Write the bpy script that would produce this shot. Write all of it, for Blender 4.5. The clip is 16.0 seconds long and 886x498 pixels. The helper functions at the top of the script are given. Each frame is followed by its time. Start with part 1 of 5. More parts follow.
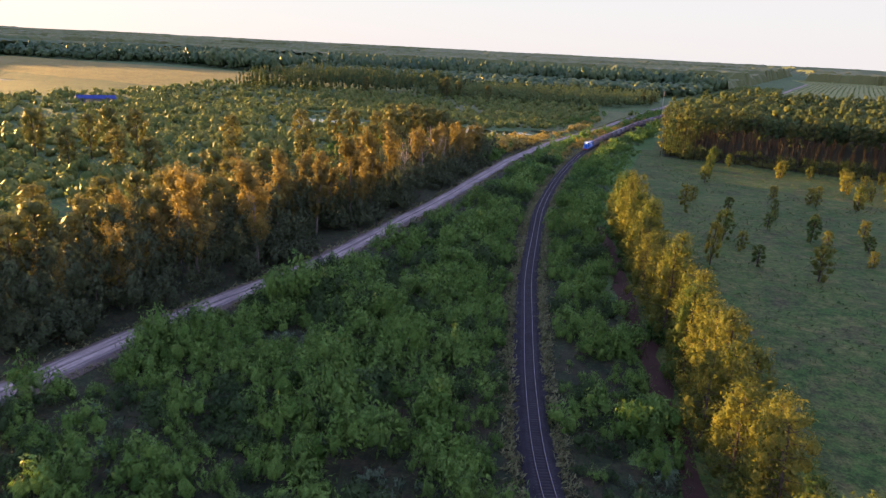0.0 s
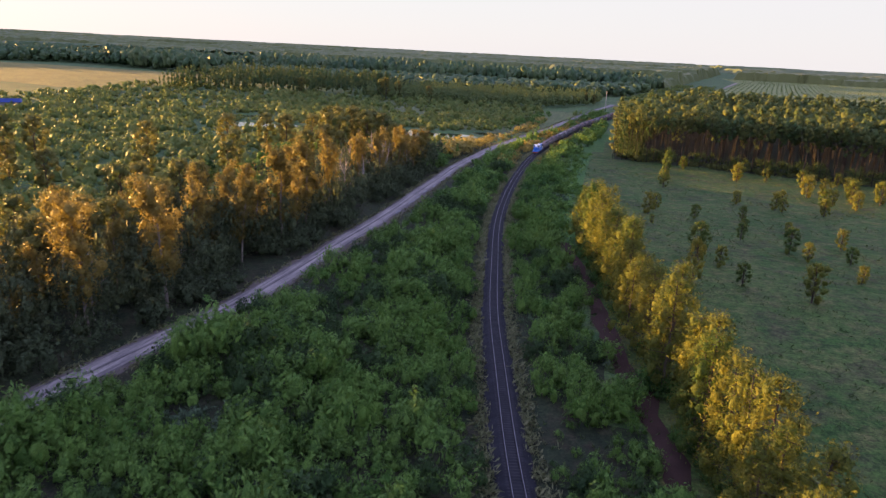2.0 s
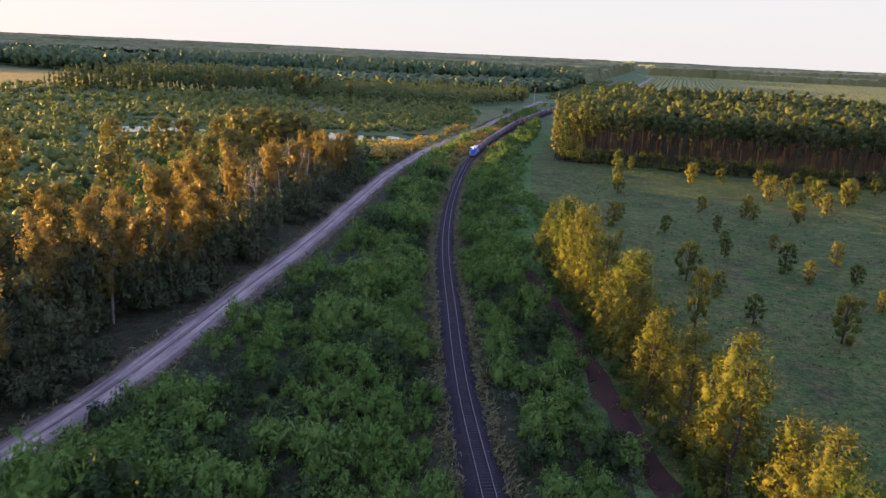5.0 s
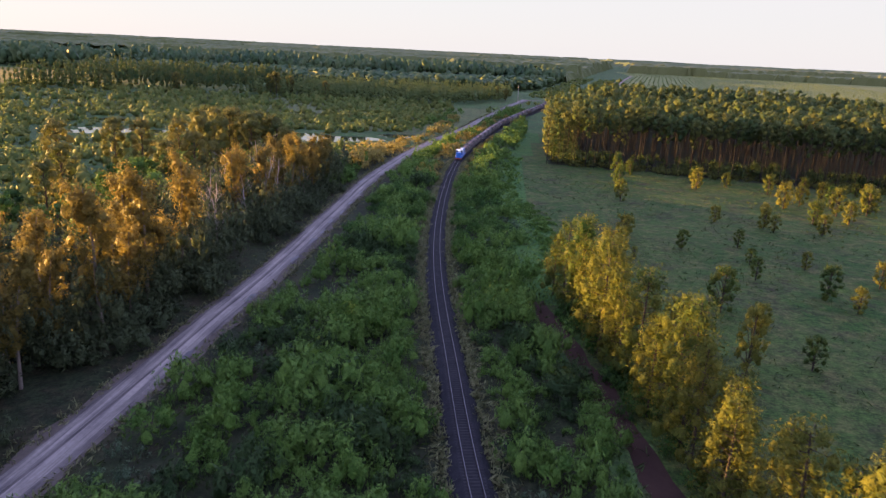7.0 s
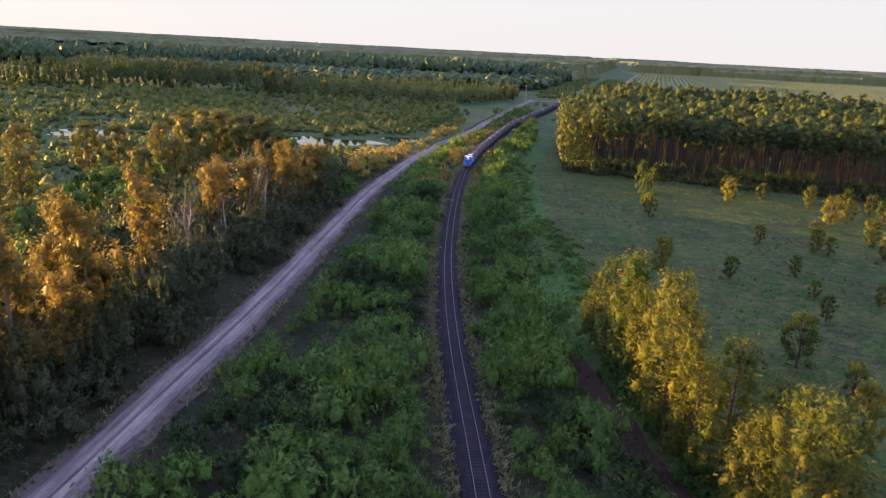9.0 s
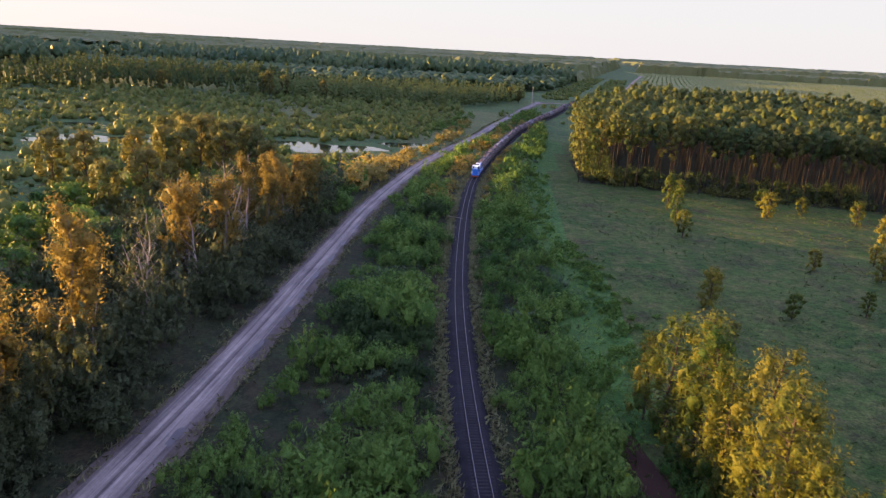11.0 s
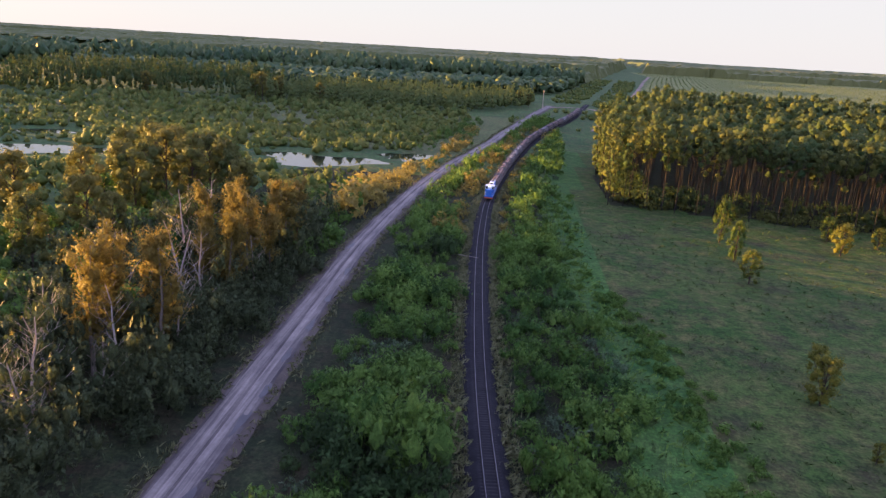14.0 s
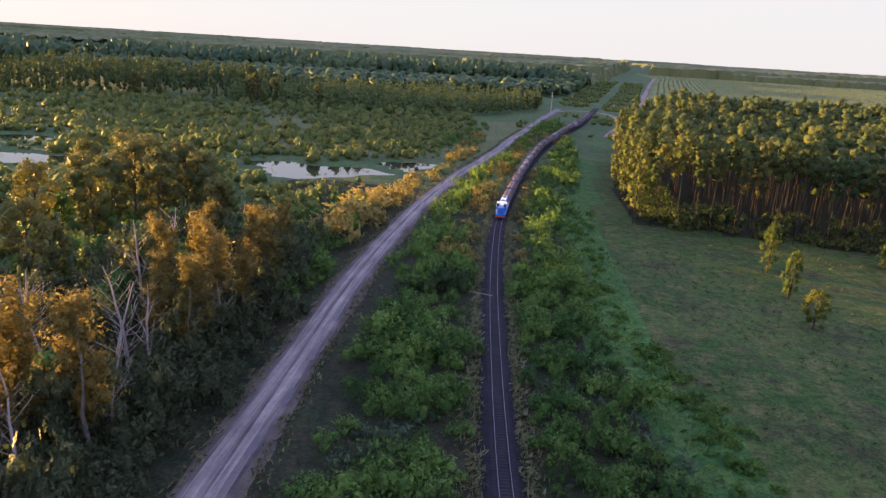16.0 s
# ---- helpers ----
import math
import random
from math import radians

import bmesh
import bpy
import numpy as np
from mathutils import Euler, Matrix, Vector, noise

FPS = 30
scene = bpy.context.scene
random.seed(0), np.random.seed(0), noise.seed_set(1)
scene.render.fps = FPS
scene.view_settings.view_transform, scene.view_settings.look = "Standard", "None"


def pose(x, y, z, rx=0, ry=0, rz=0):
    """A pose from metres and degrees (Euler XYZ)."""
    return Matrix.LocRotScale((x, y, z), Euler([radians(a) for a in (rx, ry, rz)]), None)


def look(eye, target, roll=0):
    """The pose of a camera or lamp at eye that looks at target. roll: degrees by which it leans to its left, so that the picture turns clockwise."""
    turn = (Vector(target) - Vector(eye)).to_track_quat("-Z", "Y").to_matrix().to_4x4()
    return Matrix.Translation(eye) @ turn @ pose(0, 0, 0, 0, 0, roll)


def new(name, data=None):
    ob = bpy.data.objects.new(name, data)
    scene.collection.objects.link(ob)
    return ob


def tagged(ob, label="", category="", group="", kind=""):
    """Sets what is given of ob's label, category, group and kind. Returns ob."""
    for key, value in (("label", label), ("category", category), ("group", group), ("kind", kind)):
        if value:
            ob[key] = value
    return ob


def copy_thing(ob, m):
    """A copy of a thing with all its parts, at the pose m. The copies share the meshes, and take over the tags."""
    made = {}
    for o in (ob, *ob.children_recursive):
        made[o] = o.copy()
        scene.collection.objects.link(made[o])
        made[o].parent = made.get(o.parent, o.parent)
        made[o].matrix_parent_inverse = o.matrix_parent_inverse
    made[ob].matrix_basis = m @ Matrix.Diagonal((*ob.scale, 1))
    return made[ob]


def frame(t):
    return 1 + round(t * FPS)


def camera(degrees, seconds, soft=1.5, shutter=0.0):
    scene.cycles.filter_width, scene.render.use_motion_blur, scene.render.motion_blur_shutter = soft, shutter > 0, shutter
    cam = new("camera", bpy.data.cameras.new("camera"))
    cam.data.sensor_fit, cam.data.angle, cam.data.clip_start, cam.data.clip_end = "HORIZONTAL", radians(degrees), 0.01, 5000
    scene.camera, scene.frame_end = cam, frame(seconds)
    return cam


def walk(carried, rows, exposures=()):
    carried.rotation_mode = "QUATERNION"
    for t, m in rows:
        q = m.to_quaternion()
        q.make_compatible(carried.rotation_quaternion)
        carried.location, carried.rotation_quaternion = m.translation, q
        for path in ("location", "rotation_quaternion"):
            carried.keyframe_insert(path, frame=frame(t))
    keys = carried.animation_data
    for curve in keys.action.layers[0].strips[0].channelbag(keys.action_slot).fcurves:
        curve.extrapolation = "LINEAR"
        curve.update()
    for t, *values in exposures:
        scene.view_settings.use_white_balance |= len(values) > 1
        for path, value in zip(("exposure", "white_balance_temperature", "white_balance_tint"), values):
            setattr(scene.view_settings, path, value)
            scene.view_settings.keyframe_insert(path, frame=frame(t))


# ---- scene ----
cam = camera(65.9, 16.0, soft=1.35, shutter=0.35)
METRES, EYE, TILT, LEAN, TURN = 196.0, 48.8, 0.0, 0.0, 18.2
ROWS = [
    (0.0, 0.0, 0.0, 0.0, 0.84, -16.1, -2.9),
    (0.5, -0.0025, 0.0313, -0.0013, 0.03, -16.05, -2.89),
    (1.0, -0.0048, 0.0628, -0.0024, -0.84, -16.01, -2.91),
    (1.5, -0.007, 0.0945, -0.0033, -2.6, -15.93, -2.88),
    (2.0, -0.009, 0.1258, -0.0043, -4.27, -15.86, -2.86),
    (2.5, -0.0105, 0.1572, -0.0055, -5.71, -15.8, -2.83),
    (3.0, -0.0114, 0.1886, -0.0069, -6.77, -15.75, -2.78),
    (3.5, -0.0118, 0.2195, -0.0081, -7.77, -15.74, -2.74),
    (4.0, -0.0118, 0.2506, -0.0099, -8.81, -15.73, -2.7),
    (6.5, -0.0036, 0.4066, -0.0195, -12.82, -15.77, -2.69),
    (7.0, -0.0004, 0.4378, -0.0198, -12.82, -15.83, -2.76),
    (7.5, 0.0032, 0.4685, -0.02, -12.79, -15.89, -2.81),
    (8.0, 0.0071, 0.4993, -0.0202, -12.75, -15.93, -2.85),
    (8.5, 0.0114, 0.5303, -0.0202, -12.7, -15.95, -2.91),
    (9.0, 0.0158, 0.5614, -0.0204, -12.65, -15.97, -2.95),
    (11.5, 0.0386, 0.7153, -0.0208, -12.56, -15.99, -3.05),
    (12.0, 0.0435, 0.7462, -0.0205, -12.55, -16.0, -3.05),
    (12.5, 0.0484, 0.777, -0.0199, -12.51, -16.01, -3.09),
    (13.0, 0.0534, 0.808, -0.0192, -12.48, -16.02, -3.14),
    (13.5, 0.0585, 0.839, -0.0188, -12.43, -16.03, -3.2),
    (14.0, 0.0635, 0.8698, -0.0182, -12.38, -16.03, -3.27),
    (14.5, 0.0684, 0.9004, -0.0177, -12.33, -16.02, -3.31),
    (15.0, 0.0734, 0.931, -0.0175, -12.28, -16.01, -3.36),
    (15.5, 0.0786, 0.9615, -0.0174, -12.23, -16.0, -3.38),
    (16.0, 0.0836, 0.9923, -0.0175, -12.2, -15.99, -3.4),
]
walk(cam, [(t, pose(0, 0, EYE, TILT, LEAN, TURN) @ pose(METRES * x, METRES * y, METRES * z, 90 + pitch, roll, yaw)) for t, x, y, z, yaw, pitch, roll in ROWS], exposures=[(0.0, 2.8), (16.0, 2.8)])

# ---------------------------------------------------------------- light
SUN_UP, SUN_AZ = 3.5, 157.0          # degrees above the horizon; direction towards the sun, counted from +x to +y
to_sun = Vector((math.cos(radians(SUN_AZ)) * math.cos(radians(SUN_UP)), math.sin(radians(SUN_AZ)) * math.cos(radians(SUN_UP)), math.sin(radians(SUN_UP))))
world = bpy.data.worlds.new("evening_sky")
scene.world = world
world.use_nodes = True
wn, wl = world.node_tree.nodes, world.node_tree.links
sky = wn.new("ShaderNodeTexSky")
sky.sky_type, sky.sun_disc = "NISHITA", False
sky.sun_elevation, sky.sun_rotation = radians(SUN_UP), radians(90 - SUN_AZ)
sky.dust_density, sky.air_density, sky.ozone_density = 0.6, 1.0, 3.0
veil = wn.new("ShaderNodeMix")                 # thin even cloud over the whole sky, paler towards the horizon
veil.data_type = "RGBA"
veil.inputs[0].default_value = 0.95
way_ = wn.new("ShaderNodeTexCoord")
split_ = wn.new("ShaderNodeSeparateXYZ")
wl.new(way_.outputs["Generated"], split_.inputs[0])
high_ = wn.new("ShaderNodeValToRGB")
high_.color_ramp.elements[0].position, high_.color_ramp.elements[1].position = 0.12, 0.48
high_.color_ramp.elements[0].color, high_.color_ramp.elements[1].color = (1.12, 1.07, 1.1, 1), (1.27, 1.38, 2.55, 1)
wl.new(split_.outputs["Z"], high_.inputs["Fac"])
wl.new(high_.outputs["Color"], veil.inputs[7])
wl.new(sky.outputs["Color"], veil.inputs[6])
wl.new(veil.outputs[2], wn["Background"].inputs["Color"])
wn["Background"].inputs["Strength"].default_value = 0.117
sun_data = bpy.data.lights.new("sun", "SUN")
sun_data.energy, sun_data.angle, sun_data.color = 4.4, radians(0.6), (1.0, 0.55, 0.17)
sun = new("sun", sun_data)
sun.matrix_world = look(Vector((0, 0, 300)) + to_sun * 100, (0, 0, 300))

# ---------------------------------------------------------------- materials
def tree_of(name):
    m = bpy.data.materials.new(name)
    m.use_nodes = True
    return m, m.node_tree.nodes, m.node_tree.links, m.node_tree.nodes["Principled BSDF"]


def noise_node(n, l, scale, detail=4.0, rough=0.55, vec=None):
    t = n.new("ShaderNodeTexNoise")
    t.inputs["Scale"].default_value, t.inputs["Detail"].default_value, t.inputs["Roughness"].default_value = scale, detail, rough
    if vec is not None:
        l.new(vec, t.inputs["Vector"])
    return t.outputs["Fac"]


def ramp(n, l, fac, lo, hi, a, b):
    """Blend of two colours (a below lo, b above hi)."""
    r = n.new("ShaderNodeValToRGB")
    r.color_ramp.elements[0].position, r.color_ramp.elements[1].position = lo, hi
    r.color_ramp.elements[0].color, r.color_ramp.elements[1].color = (*a, 1), (*b, 1)
    l.new(fac, r.inputs["Fac"])
    return r.outputs["Color"]


def blend(n, l, fac, a, b, mode="MIX"):
    x = n.new("ShaderNodeMix")
    x.data_type, x.blend_type = "RGBA", mode
    for sock, v in ((x.inputs[0], fac), (x.inputs[6], a), (x.inputs[7], b)):
        if isinstance(v, bpy.types.NodeSocket):
            l.new(v, sock)
        else:
            sock.default_value = v if not isinstance(v, tuple) else (*v, 1)
    return x.outputs[2]


def place(n):
    return n.new("ShaderNodeNewGeometry").outputs["Position"]


def bump(n, l, fac, strength, dist, shader):
    b = n.new("ShaderNodeBump")
    b.inputs["Strength"].default_value, b.inputs["Distance"].default_value = strength, dist
    l.new(fac, b.inputs["Height"])
    l.new(b.outputs["Normal"], shader.inputs["Normal"])


def leaf_mat(name, dark, mid, light, through_share=0.35, patch=0.22, high=1.75, gaps=0.0, twig=7.0):
    """Foliage; gaps opens each spray into small leaves about 1 / twig metres across."""
    m, n, l, p = tree_of(name)
    geo = n.new("ShaderNodeNewGeometry")
    info = n.new("ShaderNodeObjectInfo")
    big = noise_node(n, l, patch, 3.0, 0.6, geo.outputs["Position"])
    c = ramp(n, l, big, 0.36, 0.64, dark, mid)
    add = n.new("ShaderNodeMath")
    add.operation = "ADD"
    soft_ = n.new("ShaderNodeMath")
    soft_.operation = "MULTIPLY"
    soft_.inputs[1].default_value = 0.7
    l.new(geo.outputs["Random Per Island"], soft_.inputs[0])
    l.new(soft_.outputs[0], add.inputs[0])
    l.new(info.outputs["Random"], add.inputs[1])
    half = n.new("ShaderNodeMapRange")
    half.inputs["From Min"].default_value, half.inputs["From Max"].default_value = 0.35, 1.6
    l.new(add.outputs[0], half.inputs["Value"])
    c = blend(n, l, half.outputs[0], c, light)
    grain = noise_node(n, l, 4.5, 5.0, 0.8, geo.outputs["Position"])
    c = blend(n, l, 0.5, c, ramp(n, l, grain, 0.36, 0.64, (0.36, 0.4, 0.38), (high, high * 0.96, high * 0.92)), "MULTIPLY")
    l.new(c, p.inputs["Base Color"])
    p.inputs["Roughness"].default_value = 0.6
    p.inputs["Specular IOR Level"].default_value = 0.08
    tr = n.new("ShaderNodeBsdfTranslucent")
    l.new(c, tr.inputs["Color"])
    mix = n.new("ShaderNodeMixShader")
    mix.inputs[0].default_value = through_share
    l.new(p.outputs[0], mix.inputs[1])
    l.new(tr.outputs[0], mix.inputs[2])
    out = mix.outputs[0]
    if gaps:
        hole = n.new("ShaderNodeBsdfTransparent")
        cut = n.new("ShaderNodeMath")
        cut.operation = "GREATER_THAN"
        cut.inputs[1].default_value = gaps
        l.new(noise_node(n, l, twig, 2.0, 0.6, geo.outputs["Position"]), cut.inputs[0])
        open_ = n.new("ShaderNodeMixShader")
        l.new(cut.outputs[0], open_.inputs[0])
        l.new(hole.outputs[0], open_.inputs[1])
        l.new(out, open_.inputs[2])
        out = open_.outputs[0]
    l.new(out, n["Material Output"].inputs["Surface"])
    return m


def plain(name, a, b, scale=3.0, rough=0.8, metal=0.0, bumps=0.3, dist=0.02):
    """Two-tone surface: coarse blotches, fine grain, relief."""
    m, n, l, p = tree_of(name)
    tc = n.new("ShaderNodeTexCoord").outputs["Object"]
    big = noise_node(n, l, scale * 0.25, 3.0, 0.6, tc)
    fine = noise_node(n, l, scale * 4, 5.0, 0.6, tc)
    c = ramp(n, l, big, 0.35, 0.65, a, b)
    c = blend(n, l, 0.25, c, ramp(n, l, fine, 0.3, 0.7, tuple(v * 0.6 for v in a), tuple(min(v * 1.3, 1) for v in b)))
    l.new(c, p.inputs["Base Color"])
    p.inputs["Roughness"].default_value, p.inputs["Metallic"].default_value = rough, metal
    p.inputs["Specular IOR Level"].default_value = 0.5 if rough < 0.65 else 0.12
    if bumps:
        bump(n, l, fine, bumps, dist, p)
    return m


def ground_mat(name, a, b, c, soil, soil_lo=0.60, soil_hi=0.72):
    """Grass land: green, dry and bare patches at three scales."""
    m, n, l, p = tree_of(name)
    pos = place(n)
    col = ramp(n, l, noise_node(n, l, 0.03, 5.0, 0.62, pos), 0.42, 0.58, a, b)
    col = blend(n, l, ramp(n, l, noise_node(n, l, 0.22, 5.0, 0.65, pos), 0.45, 0.68, (0, 0, 0), (1, 1, 1)), col, c)
    col = blend(n, l, ramp(n, l, noise_node(n, l, 0.09, 6.0, 0.7, pos), soil_lo, soil_hi, (0, 0, 0), (1, 1, 1)), col, soil)
    mid = noise_node(n, l, 0.55, 6.0, 0.75, pos)
    col = blend(n, l, 0.6, col, ramp(n, l, mid, 0.4, 0.6, (0.4, 0.42, 0.42), (1.4, 1.34, 1.15)), "MULTIPLY")
    fine = noise_node(n, l, 2.2, 6.0, 0.7, pos)
    col = blend(n, l, 0.55, col, ramp(n, l, fine, 0.34, 0.68, (0.25, 0.27, 0.25), (1.3, 1.25, 1.15)), "MULTIPLY")
    l.new(col, p.inputs["Base Color"])
    p.inputs["Roughness"].default_value = 0.9
    p.inputs["Specular IOR Level"].default_value = 0.1
    bump(n, l, fine, 0.5, 0.2, p)
    return m


M = {}
M["ground"] = ground_mat("marsh_grass", (0.048, 0.098, 0.038), (0.07, 0.125, 0.046), (0.092, 0.1, 0.048), (0.045, 0.05, 0.034))
M["field"] = ground_mat("pasture", (0.034, 0.074, 0.018), (0.06, 0.097, 0.027), (0.1, 0.102, 0.04), (0.05, 0.047, 0.027), 0.5, 0.7)
# far western pasture, the low sun's gold painted into its base colour
M["gold"] = ground_mat("sun_gold_pasture", (0.19, 0.155, 0.05), (0.23, 0.19, 0.06), (0.14, 0.14, 0.045), (0.08, 0.09, 0.035))
M["plantation"] = ground_mat("replanted_field", (0.15, 0.19, 0.07), (0.19, 0.21, 0.075), (0.2, 0.185, 0.08), (0.11, 0.125, 0.055))
# tan-green reeds, base colour lightened to carry the grazing sunlight
M["reeds"] = ground_mat("sun_lightened_dry_reeds", (0.085, 0.115, 0.05), (0.11, 0.135, 0.056), (0.125, 0.12, 0.062), (0.06, 0.075, 0.04))
# brown soil and litter, darkened further as painted shade between bushes and trunks
M["shaded_litter"] = ground_mat("shade_dark_scrub_floor", (0.02, 0.029, 0.016), (0.03, 0.04, 0.02), (0.038, 0.033, 0.022), (0.034, 0.024, 0.02))
M["lush"] = ground_mat("lush_grass", (0.035, 0.095, 0.026), (0.05, 0.12, 0.03), (0.075, 0.13, 0.04), (0.03, 0.05, 0.022))
M["soil"] = plain("red_brown_soil", (0.032, 0.018, 0.015), (0.05, 0.028, 0.022), 1.2, 0.95, 0, 0.6, 0.1)
M["bush"] = leaf_mat("shrub_leaves", (0.015, 0.042, 0.015), (0.055, 0.128, 0.029), (0.155, 0.26, 0.056), gaps=0.45, twig=11.0)
M["bush_lime"] = leaf_mat("light_green_shrub_leaves", (0.055, 0.12, 0.025), (0.1, 0.185, 0.037), (0.18, 0.27, 0.058), gaps=0.45, twig=11.0)
M["bush_olive"] = leaf_mat("olive_shrub_leaves", (0.026, 0.052, 0.02), (0.046, 0.085, 0.028), (0.105, 0.145, 0.05), gaps=0.45, twig=11.0)
M["bush_grey"] = leaf_mat("grey_shrub_leaves", (0.04, 0.075, 0.045), (0.065, 0.105, 0.06), (0.12, 0.165, 0.095), gaps=0.48)
M["marsh_bush"] = leaf_mat("marsh_shrub_leaves", (0.09, 0.15, 0.042), (0.16, 0.2, 0.055), (0.27, 0.26, 0.075), 0.45, 0.06, 1.4)
M["euca"] = leaf_mat("eucalyptus_leaves", (0.045, 0.092, 0.038), (0.08, 0.125, 0.042), (0.18, 0.18, 0.05), 0.45, 0.1, 1.35, 0.42, 3.0)
M["young"] = leaf_mat("young_eucalyptus_leaves", (0.1, 0.16, 0.058), (0.145, 0.195, 0.064), (0.2, 0.22, 0.07), 0.4, 0.06, 1.25)
M["pine"] = leaf_mat("pine_needles", (0.038, 0.085, 0.024), (0.08, 0.118, 0.027), (0.2, 0.188, 0.037), 0.5, 0.22, 1.6, 0.46, 7.0)
M["broad"] = leaf_mat("broad_eucalyptus_leaves", (0.065, 0.095, 0.034), (0.11, 0.125, 0.04), (0.2, 0.18, 0.052), 0.45, 0.15, 1.4, 0.44, 4.0)
M["dry"] = leaf_mat("sparse_dry_foliage", (0.145, 0.125, 0.035), (0.19, 0.153, 0.042), (0.255, 0.195, 0.054), 0.5, gaps=0.45, twig=8.0)
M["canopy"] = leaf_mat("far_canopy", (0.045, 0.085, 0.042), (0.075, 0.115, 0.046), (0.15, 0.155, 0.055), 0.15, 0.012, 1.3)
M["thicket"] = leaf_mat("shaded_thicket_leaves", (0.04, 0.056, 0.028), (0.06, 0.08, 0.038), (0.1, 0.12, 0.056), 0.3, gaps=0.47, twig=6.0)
# dry leaves with low sunlight painted into the gold base colour
M["sun_gold_bush"] = leaf_mat("dry_sun_painted_shrub_leaves", (0.19, 0.17, 0.05), (0.25, 0.21, 0.06), (0.34, 0.28, 0.085), 0.45, gaps=0.44, twig=4.0)
M["grass"] = leaf_mat("grass_blades", (0.046, 0.085, 0.027), (0.066, 0.104, 0.032), (0.118, 0.132, 0.054))
M["straw"] = leaf_mat("dry_grass_blades", (0.1, 0.125, 0.058), (0.13, 0.15, 0.068), (0.21, 0.2, 0.105))
# pale trunks painted near-black, the shade below the crowns put into the bark
M["bark"] = plain("shade_dark_bark", (0.016, 0.014, 0.013), (0.044, 0.038, 0.034), 0.7, 0.85)
M["dark_bark"] = plain("dark_bark", (0.05, 0.04, 0.032), (0.085, 0.066, 0.052), 2.0, 0.9)
M["grey_bark"] = plain("grey_bark", (0.11, 0.09, 0.075), (0.22, 0.185, 0.155), 1.2, 0.85)
M["dead"] = plain("bleached_dead_wood", (0.2, 0.17, 0.15), (0.38, 0.33, 0.29), 2.0, 0.85)
M["ballast"] = plain("ballast_stone", (0.0115, 0.0115, 0.0145), (0.022, 0.0215, 0.026), 2.5, 0.95, 0, 1.0, 0.08)
M["sleeper"] = plain("weathered_sleeper", (0.021, 0.02, 0.022), (0.037, 0.034, 0.036), 2.0, 0.9)
M["rail_rust"] = plain("rusty_rail_web", (0.035, 0.028, 0.028), (0.06, 0.045, 0.04), 3, 0.7, 0.3)
M["rail_top"] = plain("polished_rail_head", (0.11, 0.11, 0.12), (0.17, 0.17, 0.185), 3, 0.45, 0.9, 0)
# ---------------------------------------------------------------- plan
def smooth(a, b, v):
    u = np.clip((np.asarray(v, float) - a) / (b - a), 0, 1)
    return u * u * (3 - 2 * u)


# ponds: x, y, half length, half width, turn in degrees
PONDS = [(-119, 443, 26, 16, -4), (-86, 471, 14, 11, 35), (-222, 420, 26, 11, 20), (-255, 470, 16, 8, 0), (-205, 455, 12, 5, 10), (-640, 520, 10, 5, 0)]


def pond_depth(x, y, k):
    cx, cy, a, b, turn = PONDS[k]
    c, s = math.cos(radians(turn)), math.sin(radians(turn))
    u, v = (x - cx) * c + (y - cy) * s, (y - cy) * c - (x - cx) * s
    wob = 1 + 0.22 * np.sin(3 * np.arctan2(v / b, u / a) + k) + 0.12 * np.sin(7 * np.arctan2(v / b, u / a) + 2 * k)
    return np.sqrt((u / a) ** 2 + (v / b) ** 2) / wob


def land(x, y):
    """Height of the ground."""
    x, y = np.asarray(x, float), np.asarray(y, float)
    z = 8 * smooth(470, 760, y) + 34 * smooth(800, 4200, y)
    z = z + 0.25 * np.sin(x * 0.11 + 1.3 * np.sin(y * 0.05)) * np.sin(y * 0.09 + 0.7)
    for k in range(len(PONDS)):
        z = z - 0.9 * (1 - smooth(0.75, 1.25, pond_depth(x, y, k)))
    return z


class Path:
    """A smooth line over the ground through the given places."""

    def __init__(self, pts):
        p = np.array([(2 * np.array(pts[0]) - pts[1]), *pts, (2 * np.array(pts[-1]) - pts[-2])], float)
        out = []
        for i in range(1, len(p) - 2):
            u = np.linspace(0, 1, 24, endpoint=False)[:, None]
            a, b, c, d = p[i - 1], p[i], p[i + 1], p[i + 2]
            out.append(0.5 * (2 * b + (c - a) * u + (2 * a - 5 * b + 4 * c - d) * u ** 2 + (3 * b - a - 3 * c + d) * u ** 3))
        q = np.concatenate([*out, p[-2:-1]])
        for _ in range(10):
            q[1:-1] = 0.25 * q[:-2] + 0.5 * q[1:-1] + 0.25 * q[2:]
        self.s = np.concatenate([[0], np.cumsum(np.linalg.norm(np.diff(q, axis=0), axis=1))])
        self.q, self.length = q, self.s[-1]

    def at(self, s):
        return np.stack([np.interp(s, self.s, self.q[:, 0]), np.interp(s, self.s, self.q[:, 1])], -1)

    def side(self, s):
        d = self.at(np.asarray(s) + 0.5) - self.at(np.asarray(s) - 0.5)
        d /= np.linalg.norm(d, axis=-1, keepdims=True)
        return np.stack([d[..., 1], -d[..., 0]], -1)

    def x_at(self, y):
        return np.interp(y, self.q[:, 1], self.q[:, 0])

    def s_at(self, y):
        return float(np.interp(y, self.q[:, 1], self.s))


track = Path([(78, -70), (26, 0), (7, 34), (-7.6, 67), (-15.0, 91), (-22.2, 122), (-27.7, 148), (-33.0, 180), (-38.5, 216), (-42.6, 256), (-45.2, 301), (-46.4, 340),
              (-46.3, 379), (-44, 412), (-38, 475), (-28.5, 542), (-13, 604), (5, 674), (35, 850), (65, 1016), (120, 1350), (195, 1749), (380, 2700)])
